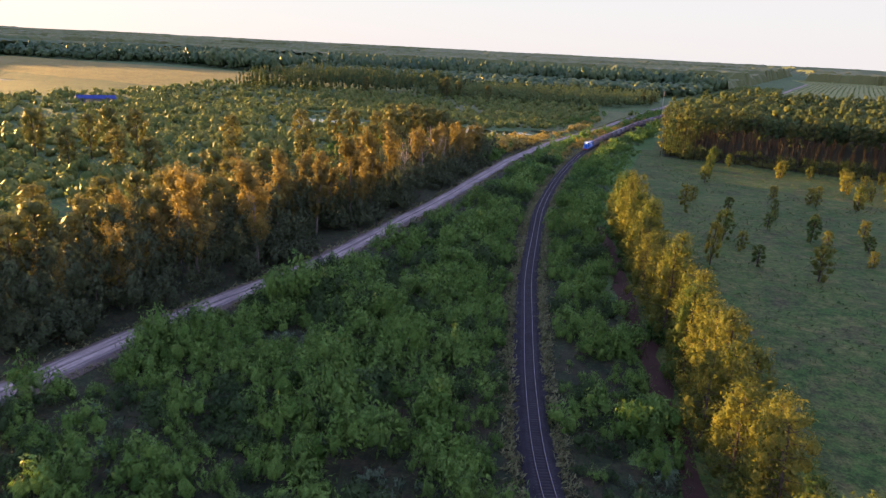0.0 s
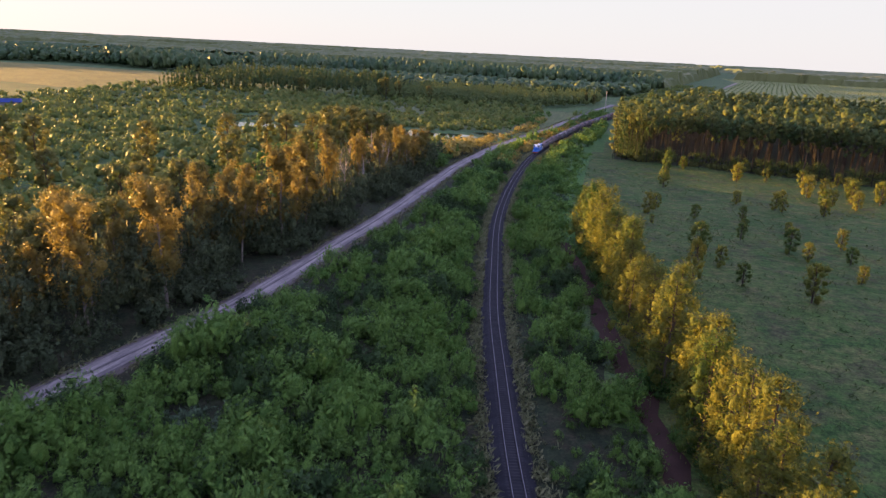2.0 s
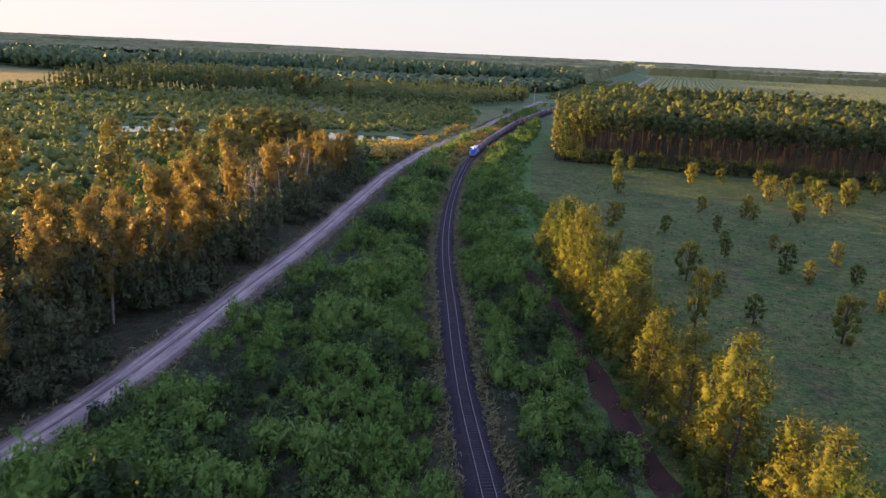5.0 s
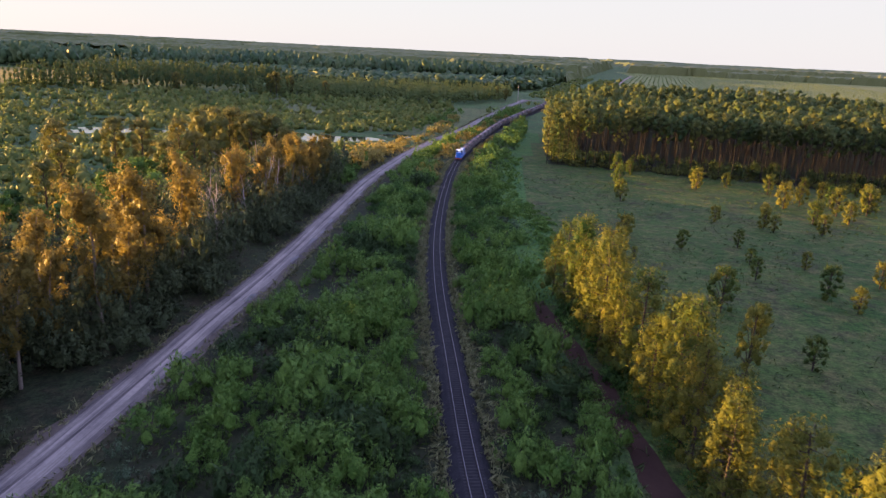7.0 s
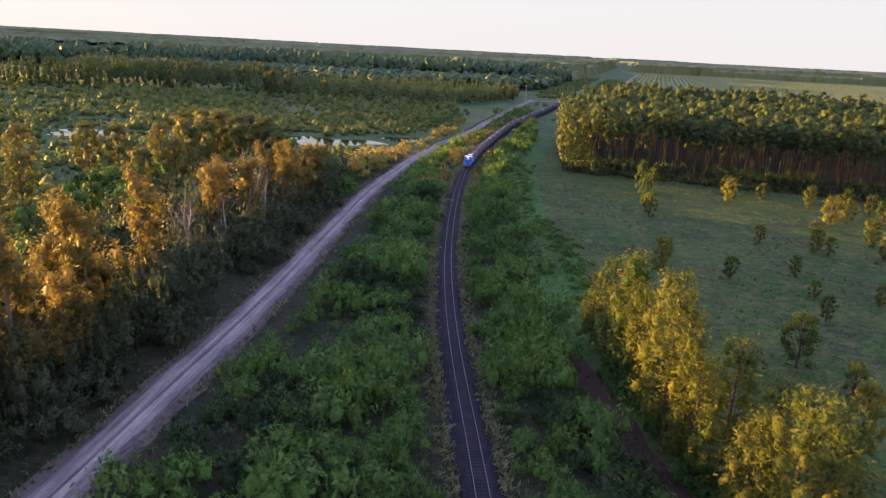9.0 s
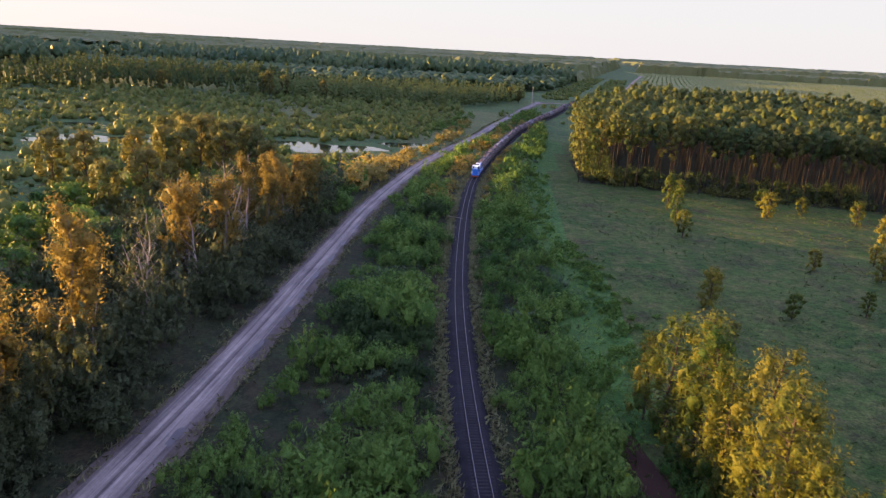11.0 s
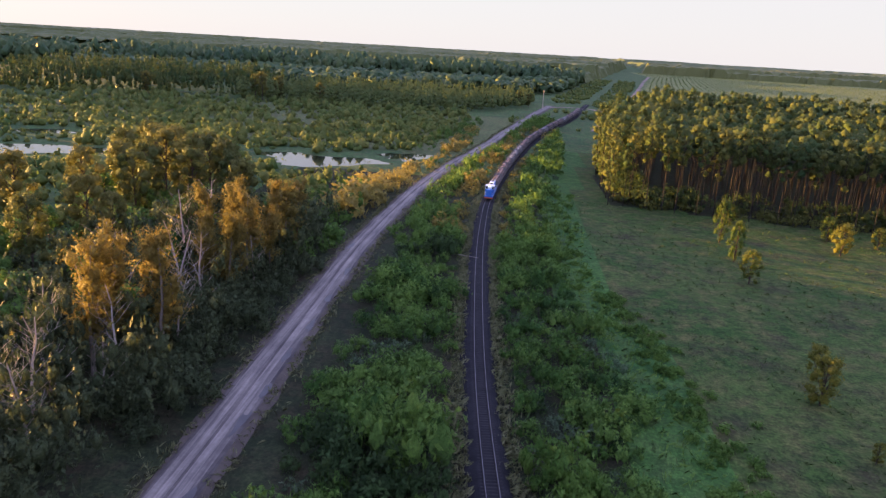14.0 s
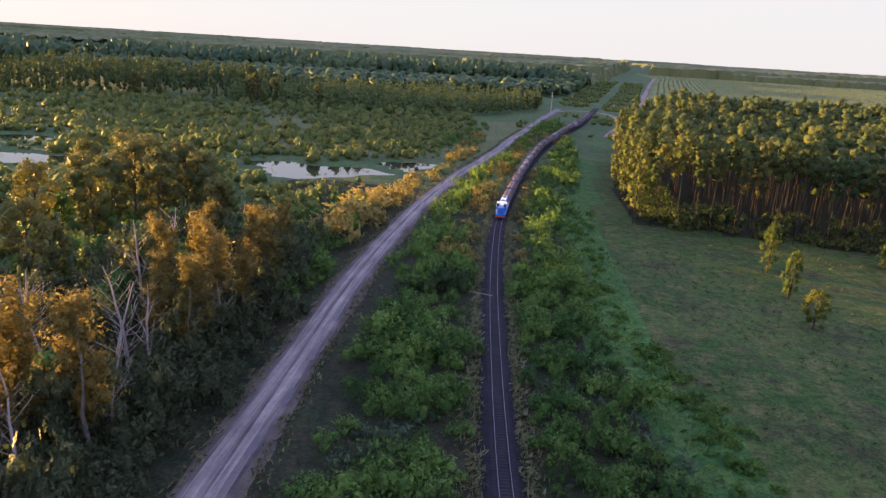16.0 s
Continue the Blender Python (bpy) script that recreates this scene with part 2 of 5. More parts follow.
road = Path([(-108, -70), (-92, 10), (-84, 60), (-80, 100), (-75.8, 125), (-74.1, 155), (-73.0, 200), (-73.2, 250), (-74.2, 285), (-74.4, 319), (-72.5, 370),
             (-66, 440), (-50, 535), (-40, 591), (-27, 656), (-13, 728), (-9, 748)])
lane = Path([(-13, 726), (0, 738), (12, 745), (26, 735), (30, 690), (24, 650), (10, 600)])
far_lane = Path([(26, 640), (32, 680), (52, 768), (91, 957), (204, 1532), (282, 1906)])


def line_x(y):
    """The row of pines beside the pasture."""
    return 28.2 - 0.199 * np.asarray(y, float)


def field_x(y):
    """West edge of the pasture."""
    y = np.asarray(y, float)
    return np.where(y < 206, line_x(y) - 6, np.interp(y, [206, 230, 250, 275, 300, 350, 372, 395, 460, 520], [-19, -18.5, -19, -21, -26, -26.5, -28, -24, -17, -12]))


def front_y(x):
    """Southern edge of the tall plantation."""
    return 390.5 - 0.22 * (np.asarray(x, float) + 8)


def wood_x(y):
    """Western edge of the tall plantation."""
    return np.interp(y, [370, 400, 450, 500, 560, 640], [-9, -8, -5, 2, 18, 50])


# ---------------------------------------------------------------- mesh helpers
def mesh_from(name, v, faces, mats=(), slots=None, flat=True, normals=None):
    """faces: array (n,3) or (n,4), or a list of such arrays."""
    me = bpy.data.meshes.new(name)
    groups = [np.asarray(f) for f in (faces if isinstance(faces, list) else [faces]) if len(f)]
    v = np.asarray(v, np.float32)
    me.vertices.add(len(v))
    me.vertices.foreach_set("co", v.ravel())
    loops = np.concatenate([g.ravel() for g in groups]).astype(np.int32)
    sizes = np.concatenate([np.full(len(g), g.shape[1]) for g in groups])
    me.loops.add(len(loops))
    me.loops.foreach_set("vertex_index", loops)
    me.polygons.add(len(sizes))
    me.polygons.foreach_set("loop_start", np.concatenate([[0], np.cumsum(sizes)[:-1]]).astype(np.int32))
    for m in mats:
        me.materials.append(m)
    if slots is not None:
        me.polygons.foreach_set("material_index", np.asarray(slots, np.int32))
    me.polygons.foreach_set("use_smooth", np.full(len(sizes), not flat or normals is not None))
    me.update(calc_edges=True)
    if normals is not None:                     # soft shading of leaf masses
        at = me.attributes.new("custom_normal", "FLOAT_VECTOR", "POINT")
        at.data.foreach_set("vector", np.asarray(normals, np.float32).ravel())
        me.update()
    return me


def part(name, bm, material, parent, label=""):
    me = bpy.data.meshes.new(name)
    bm.to_mesh(me)
    bm.free()
    me.materials.append(material)
    ob = new(name, me)
    ob.parent = parent
    if label:
        tagged(ob, label)
    return ob


def box(bm, cx, cy, cz, sx, sy, sz, bevel=0.0):
    r = bmesh.ops.create_cube(bm, size=1, matrix=Matrix.Translation((cx, cy, cz)) @ Matrix.Diagonal((sx, sy, sz, 1)))
    if bevel:
        es = list({e for v in r["verts"] for e in v.link_edges})
        bmesh.ops.bevel(bm, geom=es, offset=bevel, segments=2, affect="EDGES", profile=0.6)


def rod(bm, a, b, r0, r1=None, n=8):
    a, b = Vector(a), Vector(b)
    m = Matrix.Translation((a + b) / 2) @ (b - a).to_track_quat("Z", "Y").to_matrix().to_4x4()
    bmesh.ops.create_cone(bm, cap_ends=True, segments=n, radius1=r0, radius2=r0 if r1 is None else r1, depth=(b - a).length, matrix=m)


def strip(path, s0, s1, step, profile, wob=0.0, seed=0):
    """Vertices and faces of a band along a path. profile: (side, height) pairs."""
    s = np.arange(s0, s1, step)
    c, n = path.at(s), path.side(s)
    rng = np.random.default_rng(seed)
    rows = []
    for k, (o, h) in enumerate(profile):
        off = o + (wob * (np.interp(s, s[::3], rng.normal(0, 1, len(s[::3])))) if k in (0, len(profile) - 1) else 0)
        xy = c + n * np.broadcast_to(off, s.shape)[:, None]
        rows.append(np.column_stack([xy, land(c[:, 0], c[:, 1]) + h]))
    v = np.stack(rows, 1)
    m, k = v.shape[:2]
    i = np.arange(m * k).reshape(m, k)
    f = np.stack([i[:-1, :-1], i[:-1, 1:], i[1:, 1:], i[1:, :-1]], -1).reshape(-1, 4)[:, ::1]
    return v.reshape(-1, 3), f


# ---------------------------------------------------------------- foliage
# a twelve-sided ball: corners of a cube and of an octahedron
BALL = np.array([(x, y, z) for z in (-1, 1) for x, y in ((-1, -1), (1, -1), (1, 1), (-1, 1))] + [(0, 0, -1), (0, 0, 1), (0, -1, 0), (1, 0, 0), (0, 1, 0), (-1, 0, 0)], float)
BALL /= np.linalg.norm(BALL, axis=1, keepdims=True)
BALL_F = np.array([(8, 1, 10, 0), (8, 2, 11, 1), (8, 3, 12, 2), (8, 0, 13, 3), (9, 4, 10, 5), (9, 5, 11, 6), (9, 6, 12, 7), (9, 7, 13, 4),
                   (10, 1, 11, 5), (11, 2, 12, 6), (12, 3, 13, 7), (13, 0, 10, 4)])


def cores(rng, clumps, grow=0.68):
    """The dense inside of each clump."""
    c = np.array(clumps, float)
    n = len(c)
    a = rng.uniform(0, 6.28, n)
    co, si = np.cos(a)[:, None], np.sin(a)[:, None]
    d = np.stack([BALL[None, :, 0] * co - BALL[None, :, 1] * si, BALL[None, :, 0] * si + BALL[None, :, 1] * co, BALL[None, :, 2] + 0 * co], -1)
    v = c[:, None, :3] + d * c[:, None, 3:] * rng.uniform(0.45, 0.98, (n, 14, 1)) * grow
    soft = d.reshape(-1, 3) + rng.normal(scale=0.45, size=(14 * n, 3))
    return v.reshape(-1, 3), (BALL_F[None] + 14 * np.arange(n)[:, None, None]).reshape(-1, 4), soft / np.linalg.norm(soft, axis=1, keepdims=True)


def leaves(rng, clumps, per, size, flat=0.45, up=0.35, full=True, slim=0.3, solid=0.68, every=2, lift=0.0):
    """Leaf sprays (quads) on the shells of ellipsoid clumps (x, y, z, rx, ry, rz), full clumps with a dense inside."""
    v, f, n = sprays(rng, clumps, per, size, flat, up, slim, lift)
    return join([(v, f, n), cores(rng, clumps[::every], solid)]) if full else (v, f, n)


def sprays(rng, clumps, per, size, flat, up, slim, lift=0.0):
    c = np.repeat(np.array(clumps, float), per, axis=0)
    n = len(c)
    d = rng.normal(size=(n, 3))
    d[:, 2] = d[:, 2] + up
    d /= np.linalg.norm(d, axis=1, keepdims=True)
    p = c[:, :3] + d * c[:, 3:] * rng.uniform(0.5, 1.15, (n, 1))
    nor = d + rng.normal(scale=flat, size=(n, 3))
    nor /= np.linalg.norm(nor, axis=1, keepdims=True)
    u = np.cross(nor, rng.normal(size=(n, 3)))
    u /= np.linalg.norm(u, axis=1, keepdims=True)
    w = np.cross(nor, u)
    s = (size * rng.uniform(0.6, 1.3, n))[:, None]
    u, w = u * s * 0.62, w * s * slim
    v = np.stack([p - u, p - w + u * 0.15, p + u, p + w + u * 0.15], 1).reshape(-1, 3)
    soft = d + rng.normal(scale=0.38, size=(n, 3)) + [0, 0, lift]
    soft /= np.linalg.norm(soft, axis=1, keepdims=True)
    return v, np.arange(4 * n).reshape(n, 4), np.repeat(soft, 4, axis=0)


def rounded(made, share=0.6, foot=0.3):
    """Shades a leaf mass as one rounded crown: normals lean away from its axis and upwards."""
    v, f, n = made
    lo, hi = v[:, 2].min(), v[:, 2].max()
    d = v - np.column_stack([0 * v[:, 0], 0 * v[:, 0], np.minimum(v[:, 2], lo + (hi - lo) * foot)])
    d = d / np.maximum(np.linalg.norm(d, axis=1, keepdims=True), 1e-6)
    n = share * d + (1 - share) * n
    return v, f, n / np.maximum(np.linalg.norm(n, axis=1, keepdims=True), 1e-6)


def tube(pts, radii, n=6):
    pts = np.array(pts, float)
    d = np.gradient(pts, axis=0)
    d /= np.linalg.norm(d, axis=1, keepdims=True)
    ref = np.where(np.abs(d[:, :1]) < 0.9, [[1.0, 0, 0]], [[0, 1.0, 0]])
    u = np.cross(d, ref)
    u /= np.linalg.norm(u, axis=1, keepdims=True)
    w = np.cross(d, u)
    a = np.linspace(0, 2 * np.pi, n, endpoint=False)
    r = np.array(radii, float)[:, None, None]
    v = pts[:, None] + r * (np.cos(a)[None, :, None] * u[:, None] + np.sin(a)[None, :, None] * w[:, None])
    i = np.arange(len(pts) * n).reshape(len(pts), n)
    j = np.roll(i, -1, axis=1)
    f = np.stack([i[:-1], j[:-1], j[1:], i[1:]], -1).reshape(-1, 4)
    nor = (v - pts[:, None]) / np.maximum(r, 1e-6)
    return v.reshape(-1, 3), f, nor.reshape(-1, 3)


def join(pieces):
    vs, fs, ns, k = [], [], [], 0
    for v, f, n in pieces:
        vs.append(v)
        ns.append(n)
        fs.append(f + k)
        k += len(v)
    return np.concatenate(vs), np.concatenate(fs), np.concatenate(ns)


def limb(rng, a, way, length, r, bend=0.25, n=4, seg=3):
    pts, p, d = [np.array(a, float)], np.array(a, float), np.array(way, float)
    d = d / np.linalg.norm(d)
    for _ in range(n):
        p = p + d * length / n
        pts.append(p)
        d = d + rng.normal(scale=bend, size=3) * 0.5 + [0, 0, 0.08]
        d = d / np.linalg.norm(d)
    return tube(pts, np.linspace(r, r * 0.25, n + 1), seg), pts


def shrub(seed, r, h, lobes, per, size, every=2, fat=0.4, solid=0.7):
    """Bush of rounded leafy heads of uneven height with gaps between them."""
    rng = np.random.default_rng(seed)
    cl = []
    for j in range(lobes):
        a, q = j * 2.4 + rng.uniform(-0.6, 0.6), r * math.sqrt((j + 0.25) / lobes) * rng.uniform(0.62, 0.85)
        k = rng.uniform(0.75, 1.25) * r * fat
        top = h * rng.uniform(0.62, 1.0) * (1 - 0.4 * (q / r) ** 2)
        e = max(k * rng.uniform(0.9, 1.2), 0.3 * h)
        cl.append((q * math.cos(a), q * math.sin(a), max(top - e, 0.2 * h), k, k, e))
    return rounded(leaves(rng, cl, per, size, 0.7, 0.5, True, 0.22, solid, every, 0.05), 0.45, 0.1)


def headed_tree(seed, h, r, heads, per, size, bare=0.3, head=0.36, wood_r=0.2, solid=0.8, share=0.35, sides=5):
    """Tree whose crown is a dome of rounded leafy heads on forking limbs."""
    rng = np.random.default_rng(seed)
    t = np.linspace(0, 1, 5)
    lean = rng.normal(scale=0.02 * h, size=2)
    pts = np.column_stack([lean[0] * t ** 2, lean[1] * t ** 2, h * 0.85 * t])
    wood, cl = [tube(pts, wood_r * (1 - 0.8 * t) + 0.02, sides)], []
    for k in range(heads):
        u = (k + 0.5) / heads
        a = k * 2.4 + rng.uniform(-0.4, 0.4)
        z = bare + (0.97 - bare) * u ** 0.8
        q = r * math.sqrt(max(1 - u ** 2.2, 0.02)) * rng.uniform(0.45, 0.8) * min(1.0, 0.6 + u)
        e = r * head * rng.uniform(0.75, 1.25)
        c = (q * math.cos(a), q * math.sin(a), min(h * z, h - e))
        cl.append((*c, e, e, e * rng.uniform(0.85, 1.15)))
        if sides > 3:
            wood.append(tube([[0, 0, max(h * z - 0.8 * q - 1.0, 0.15 * h)], [0.6 * c[0], 0.6 * c[1], c[2] - 0.25 * q], c], [wood_r * 0.4, wood_r * 0.25, 0.02], 4))
    return join(wood), rounded(leaves(rng, cl, per, size, 0.45, 0.35, True, 0.28, solid, 1), share, 0.5)


def ragged_tree(seed, h, r, fill, per, size, low=0.35, limbs=11, full=False, slim=0.2, fat=0.30):
    """Open, ragged tree with many rising limbs and thin foliage."""
    rng = np.random.default_rng(seed)
    lean = rng.normal(scale=0.05 * h, size=2)
    t = np.linspace(0, 1, 7)
    pts = np.column_stack([lean[0] * t ** 2 + rng.normal(scale=0.12, size=7), lean[1] * t ** 2 + rng.normal(scale=0.12, size=7), h * 0.95 * t])
    pts[0] = 0
    wood, cl = [tube(pts, 0.26 * (1 - 0.85 * t) + 0.015, 6)], []
    for k in range(limbs):
        u = low + (0.95 - low) * (k + rng.uniform(0, 1)) / limbs
        base = np.array([np.interp(u, t, pts[:, i]) for i in range(3)])
        a = rng.uniform(0, 6.28)
        ln = r * rng.uniform(0.6, 1.25) * (1.15 - 0.6 * u)
        tb, lp = limb(rng, base, (math.cos(a), math.sin(a), rng.uniform(0.5, 1.3)), ln, 0.09 * (1.1 - u))
        wood.append(tb)
        for q in lp[1:]:
            if rng.uniform() < fill:
                e = rng.uniform(0.5, 1.0) * r * fat
                cl.append((*q, e, e, e * 1.25))
        tw, _ = limb(rng, lp[2], (math.cos(a + 1), math.sin(a + 1), 0.8), ln * 0.5, 0.04, 0.3, 3, 3)
        wood.append(tw)
    if not cl:
        cl = [(0, 0, h, 0.3, 0.3, 0.3)]
    return join(wood), rounded(leaves(rng, cl, per, size, 0.9, 0.15, full, slim), 0.45, 0.5)


def thicket(seed, r, h, lobes, per, size):
    """A tall bushy mass with several heads."""
    rng = np.random.default_rng(seed)
    cl = []
    for k in range(lobes):
        a, q = rng.uniform(0, 6.28), r * math.sqrt(rng.uniform(0.0, 0.8))
        e = rng.uniform(0.28, 0.42) * r
        cl.append((q * math.cos(a), q * math.sin(a), h * rng.uniform(0.25, 0.95) * (1 - 0.3 * (q / r) ** 2), e, e, e * 1.1))
    return leaves(rng, cl, per, size, 0.4, 0.45, lift=0.3)


def pine(seed, h, r, n_cl, per, size, fat=0.62):
    """Broad pine with upturned tufted boughs."""
    rng = np.random.default_rng(seed)
    t = np.linspace(0, 1, 6)
    pts = np.column_stack([rng.normal(scale=0.1, size=6), rng.normal(scale=0.1, size=6), h * 0.95 * t])
    pts[0] = 0
    wood, cl = [tube(pts, 0.24 * (1 - 0.85 * t) + 0.02, 6)], []
    for k in range(n_cl):
        u = 0.12 + 0.86 * (k + rng.uniform(0, 1)) / n_cl
        w = r * (1.1 - 0.85 * u ** 1.5) * min(1.0, 0.45 + 1.9 * u)
        a = k * 2.4 + rng.normal(scale=0.3)
        q = w * rng.uniform(0.35, 1.0)
        e = rng.uniform(0.38, 0.62) * r * fat * (1.1 - 0.45 * u)
        z = h * u
        cl.append((q * math.cos(a), q * math.sin(a), min(z, h - e * 0.8), e, e, e * 1.35))
        wood.append(tube([[0, 0, z - 0.12 * w], [q * math.cos(a), q * math.sin(a), z]], [0.06, 0.02], 4))
    return join(wood), rounded(leaves(rng, cl, per, size, 0.8, 0.5, True, 0.2, 0.66), 0.35, 0.5)


def put_tree(name, wood, crown, wood_mat, leaf, xy, size, turn, label, category, group=""):
    """A tree as a thing: trunk and crown."""
    root = new(name)
    root.matrix_basis = pose(xy[0], xy[1], float(land(*xy)) - 0.05, 0, 0, turn) @ Matrix.Diagonal((size, size, size, 1))
    a = new("trunk", wood)
    b = new("crown", crown)
    a.parent = b.parent = root
    return tagged(root, label, category, group)


def tree_meshes(name, made, wood_mat, leaf):
    (wv, wf, wn_), (lv, lf, ln) = made
    return mesh_from(name + "_trunk", wv, wf, [wood_mat], flat=False), mesh_from(name + "_crown", lv, lf, [leaf], normals=ln)


def scatter(name, templates, xy, size, rng, mats, label, category, tall=None):
    """Many plants as one object. templates: lists of (vertices, quads, normals, slot) layers."""
    n = len(xy)
    z = land(xy[:, 0], xy[:, 1])
    turn, kind = rng.uniform(0, 6.283, n), rng.integers(0, len(templates), n)
    tall = np.ones(n) if tall is None else tall
    vs, fs, sl, ns, k = [], [], [], [], 0
    for t, layers in enumerate(templates):
        pick = np.nonzero(kind == t)[0]
        for v, f, nv, slot in layers:
            if not len(pick) or not len(v):
                continue
            c, s = np.cos(turn[pick])[:, None], np.sin(turn[pick])[:, None]
            g = size[pick][:, None]
            p = np.stack([(v[None, :, 0] * c - v[None, :, 1] * s) * g + xy[pick, :1], (v[None, :, 0] * s + v[None, :, 1] * c) * g + xy[pick, 1:2],
                          v[None, :, 2] * g * tall[pick][:, None] + z[pick][:, None]], -1)
            vs.append(p.reshape(-1, 3))
            ns.append(np.stack([nv[None, :, 0] * c - nv[None, :, 1] * s, nv[None, :, 0] * s + nv[None, :, 1] * c, nv[None, :, 2] + 0 * c], -1).reshape(-1, 3))
            fs.append((f[None] + (np.arange(len(pick)) * len(v))[:, None, None] + k).reshape(-1, 4))
            sl.append(np.full(len(fs[-1]), slot))
            k += p.shape[0] * p.shape[1]
    me = mesh_from(name, np.concatenate(vs), np.concatenate(fs), mats, np.concatenate(sl), normals=np.concatenate(ns))
    return tagged(new(name, me), label, category, kind="stuff")


def grid_spots(rng, x0, x1, y0, y1, step, jit=0.5):
    gx, gy = np.meshgrid(np.arange(x0, x1, step), np.arange(y0, y1, step))
    p = np.column_stack([gx.ravel(), gy.ravel()])
    return p + rng.uniform(-jit, jit, p.shape) * step


def patchy(p, scale, seed):
    """Smooth pseudo-noise, about -1 to 1."""
    x, y = p[:, 0] / scale, p[:, 1] / scale
    return (np.sin(x + 1.7 * np.sin(0.7 * y + seed)) + np.sin(1.3 * y + 1.9 * np.sin(0.8 * x + 2 * seed)) + np.sin(0.9 * (x + y) + 3 * seed)) / 3


def before_pond(p):
    """South-east of a pond, where only low growth stands."""
    return in_pond(p + [-4, 10], 1.05) | in_pond(p + [-8, 20], 1.0) | in_pond(p + [-11, 29], 0.9)


def in_pond(p, grow=1.1):
    bad = np.zeros(len(p), bool)
    for k in range(len(PONDS)):
        bad |= pond_depth(p[:, 0], p[:, 1], k) < grow
    return bad
# ---------------------------------------------------------------- ground, roads, water
def axis(lo, hi, step, far_lo, far_hi):
    mid = np.arange(lo, hi + step, step)
    up, dn = [mid[-1]], [mid[0]]
    while up[-1] < far_hi:
        up.append(up[-1] + max(step, 0.12 * (up[-1] - hi) + step))
    while dn[-1] > far_lo:
        dn.append(dn[-1] - max(step, 0.12 * (lo - dn[-1]) + step))
    return np.array(dn[:0:-1] + list(mid) + up[1:])


ax, ay = axis(-300, 240, 6, -6000, 6000), axis(-40, 800, 6, -3000, 6500)
gx, gy = np.meshgrid(ax, ay)
gv = np.column_stack([gx.ravel(), gy.ravel(), land(gx.ravel(), gy.ravel())])
gi = np.arange(len(gv)).reshape(gx.shape)
gf = np.stack([gi[:-1, :-1], gi[:-1, 1:], gi[1:, 1:], gi[1:, :-1]], -1).reshape(-1, 4)
cxy = gv[gf].mean(1)
slot = np.zeros(len(gf), int)
slot[(cxy[:, 0] > field_x(cxy[:, 1])) & (cxy[:, 1] < 520)] = 1
slot[(cxy[:, 0] > field_x(cxy[:, 1]) - 4) & (cxy[:, 1] > 395) & (cxy[:, 1] < 520)] = 1
slot[(cxy[:, 0] > field_x(cxy[:, 1]) - 5) & (cxy[:, 0] < field_x(cxy[:, 1]) + 7) & (cxy[:, 1] > 205) & (cxy[:, 1] < 520)] = 6
gold = (cxy[:, 0] < -440) & (cxy[:, 0] > -1010) & (cxy[:, 1] > 560 - 0.12 * (cxy[:, 0] + 440)) & (cxy[:, 1] < 835)
slot[gold] = 2
slot[(cxy[:, 0] > -330) & (cxy[:, 0] < track.x_at(cxy[:, 1])) & (cxy[:, 1] > 470 - 0.1 * cxy[:, 0]) & (cxy[:, 1] < 640)] = 5
# floor with shade in its colour: scrub strips here, plantation below
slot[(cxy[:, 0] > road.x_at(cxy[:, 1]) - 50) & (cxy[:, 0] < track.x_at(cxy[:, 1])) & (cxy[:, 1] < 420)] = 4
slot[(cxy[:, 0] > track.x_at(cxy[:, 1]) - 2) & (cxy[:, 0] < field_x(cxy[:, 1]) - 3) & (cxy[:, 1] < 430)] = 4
slot[(cxy[:, 1] > 650) & (cxy[:, 0] > far_lane.x_at(cxy[:, 1]) + 6) & (cxy[:, 1] < 2300)] = 3
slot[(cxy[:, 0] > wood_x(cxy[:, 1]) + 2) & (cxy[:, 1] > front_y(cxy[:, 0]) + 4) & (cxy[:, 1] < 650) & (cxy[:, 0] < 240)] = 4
ground = new("ground", mesh_from("ground", gv, gf, [M["ground"], M["field"], M["gold"], M["plantation"], M["shaded_litter"], M["reeds"], M["lush"]], slot, flat=False))
tagged(ground, "marshy green pasture and scrub land reaching the horizon", "ground", kind="structure")


def water_mat():
    m, n, l, p = tree_of("pond_water")
    pos = place(n)
    p.inputs["Base Color"].default_value = (0.02, 0.025, 0.02, 1)
    p.inputs["Roughness"].default_value = 0.04
    p.inputs["IOR"].default_value = 1.33
    p.inputs["Specular IOR Level"].default_value = 0.8
    bump(n, l, noise_node(n, l, 0.8, 3.0, 0.5, pos), 0.12, 0.05, p)
    return m


M["water"] = water_mat()
for k, (cx, cy, a, b, turn) in enumerate(PONDS):
    bm = bmesh.new()
    ring = []
    for j in range(64):
        ang = 2 * math.pi * j / 64
        ring.append(bm.verts.new((1.35 * a * math.cos(ang), 1.35 * b * math.sin(ang), 0)))
    bm.faces.new(ring)
    me = bpy.data.meshes.new("water")
    bm.to_mesh(me)
    bm.free()
    me.materials.append(M["water"])
    w = new("water", me)
    w.matrix_world = pose(cx, cy, float(land(cx, cy)) + 0.42, 0, 0, turn)
    tagged(w, "still marsh pond mirroring the pale evening sky", "pond", kind="structure")


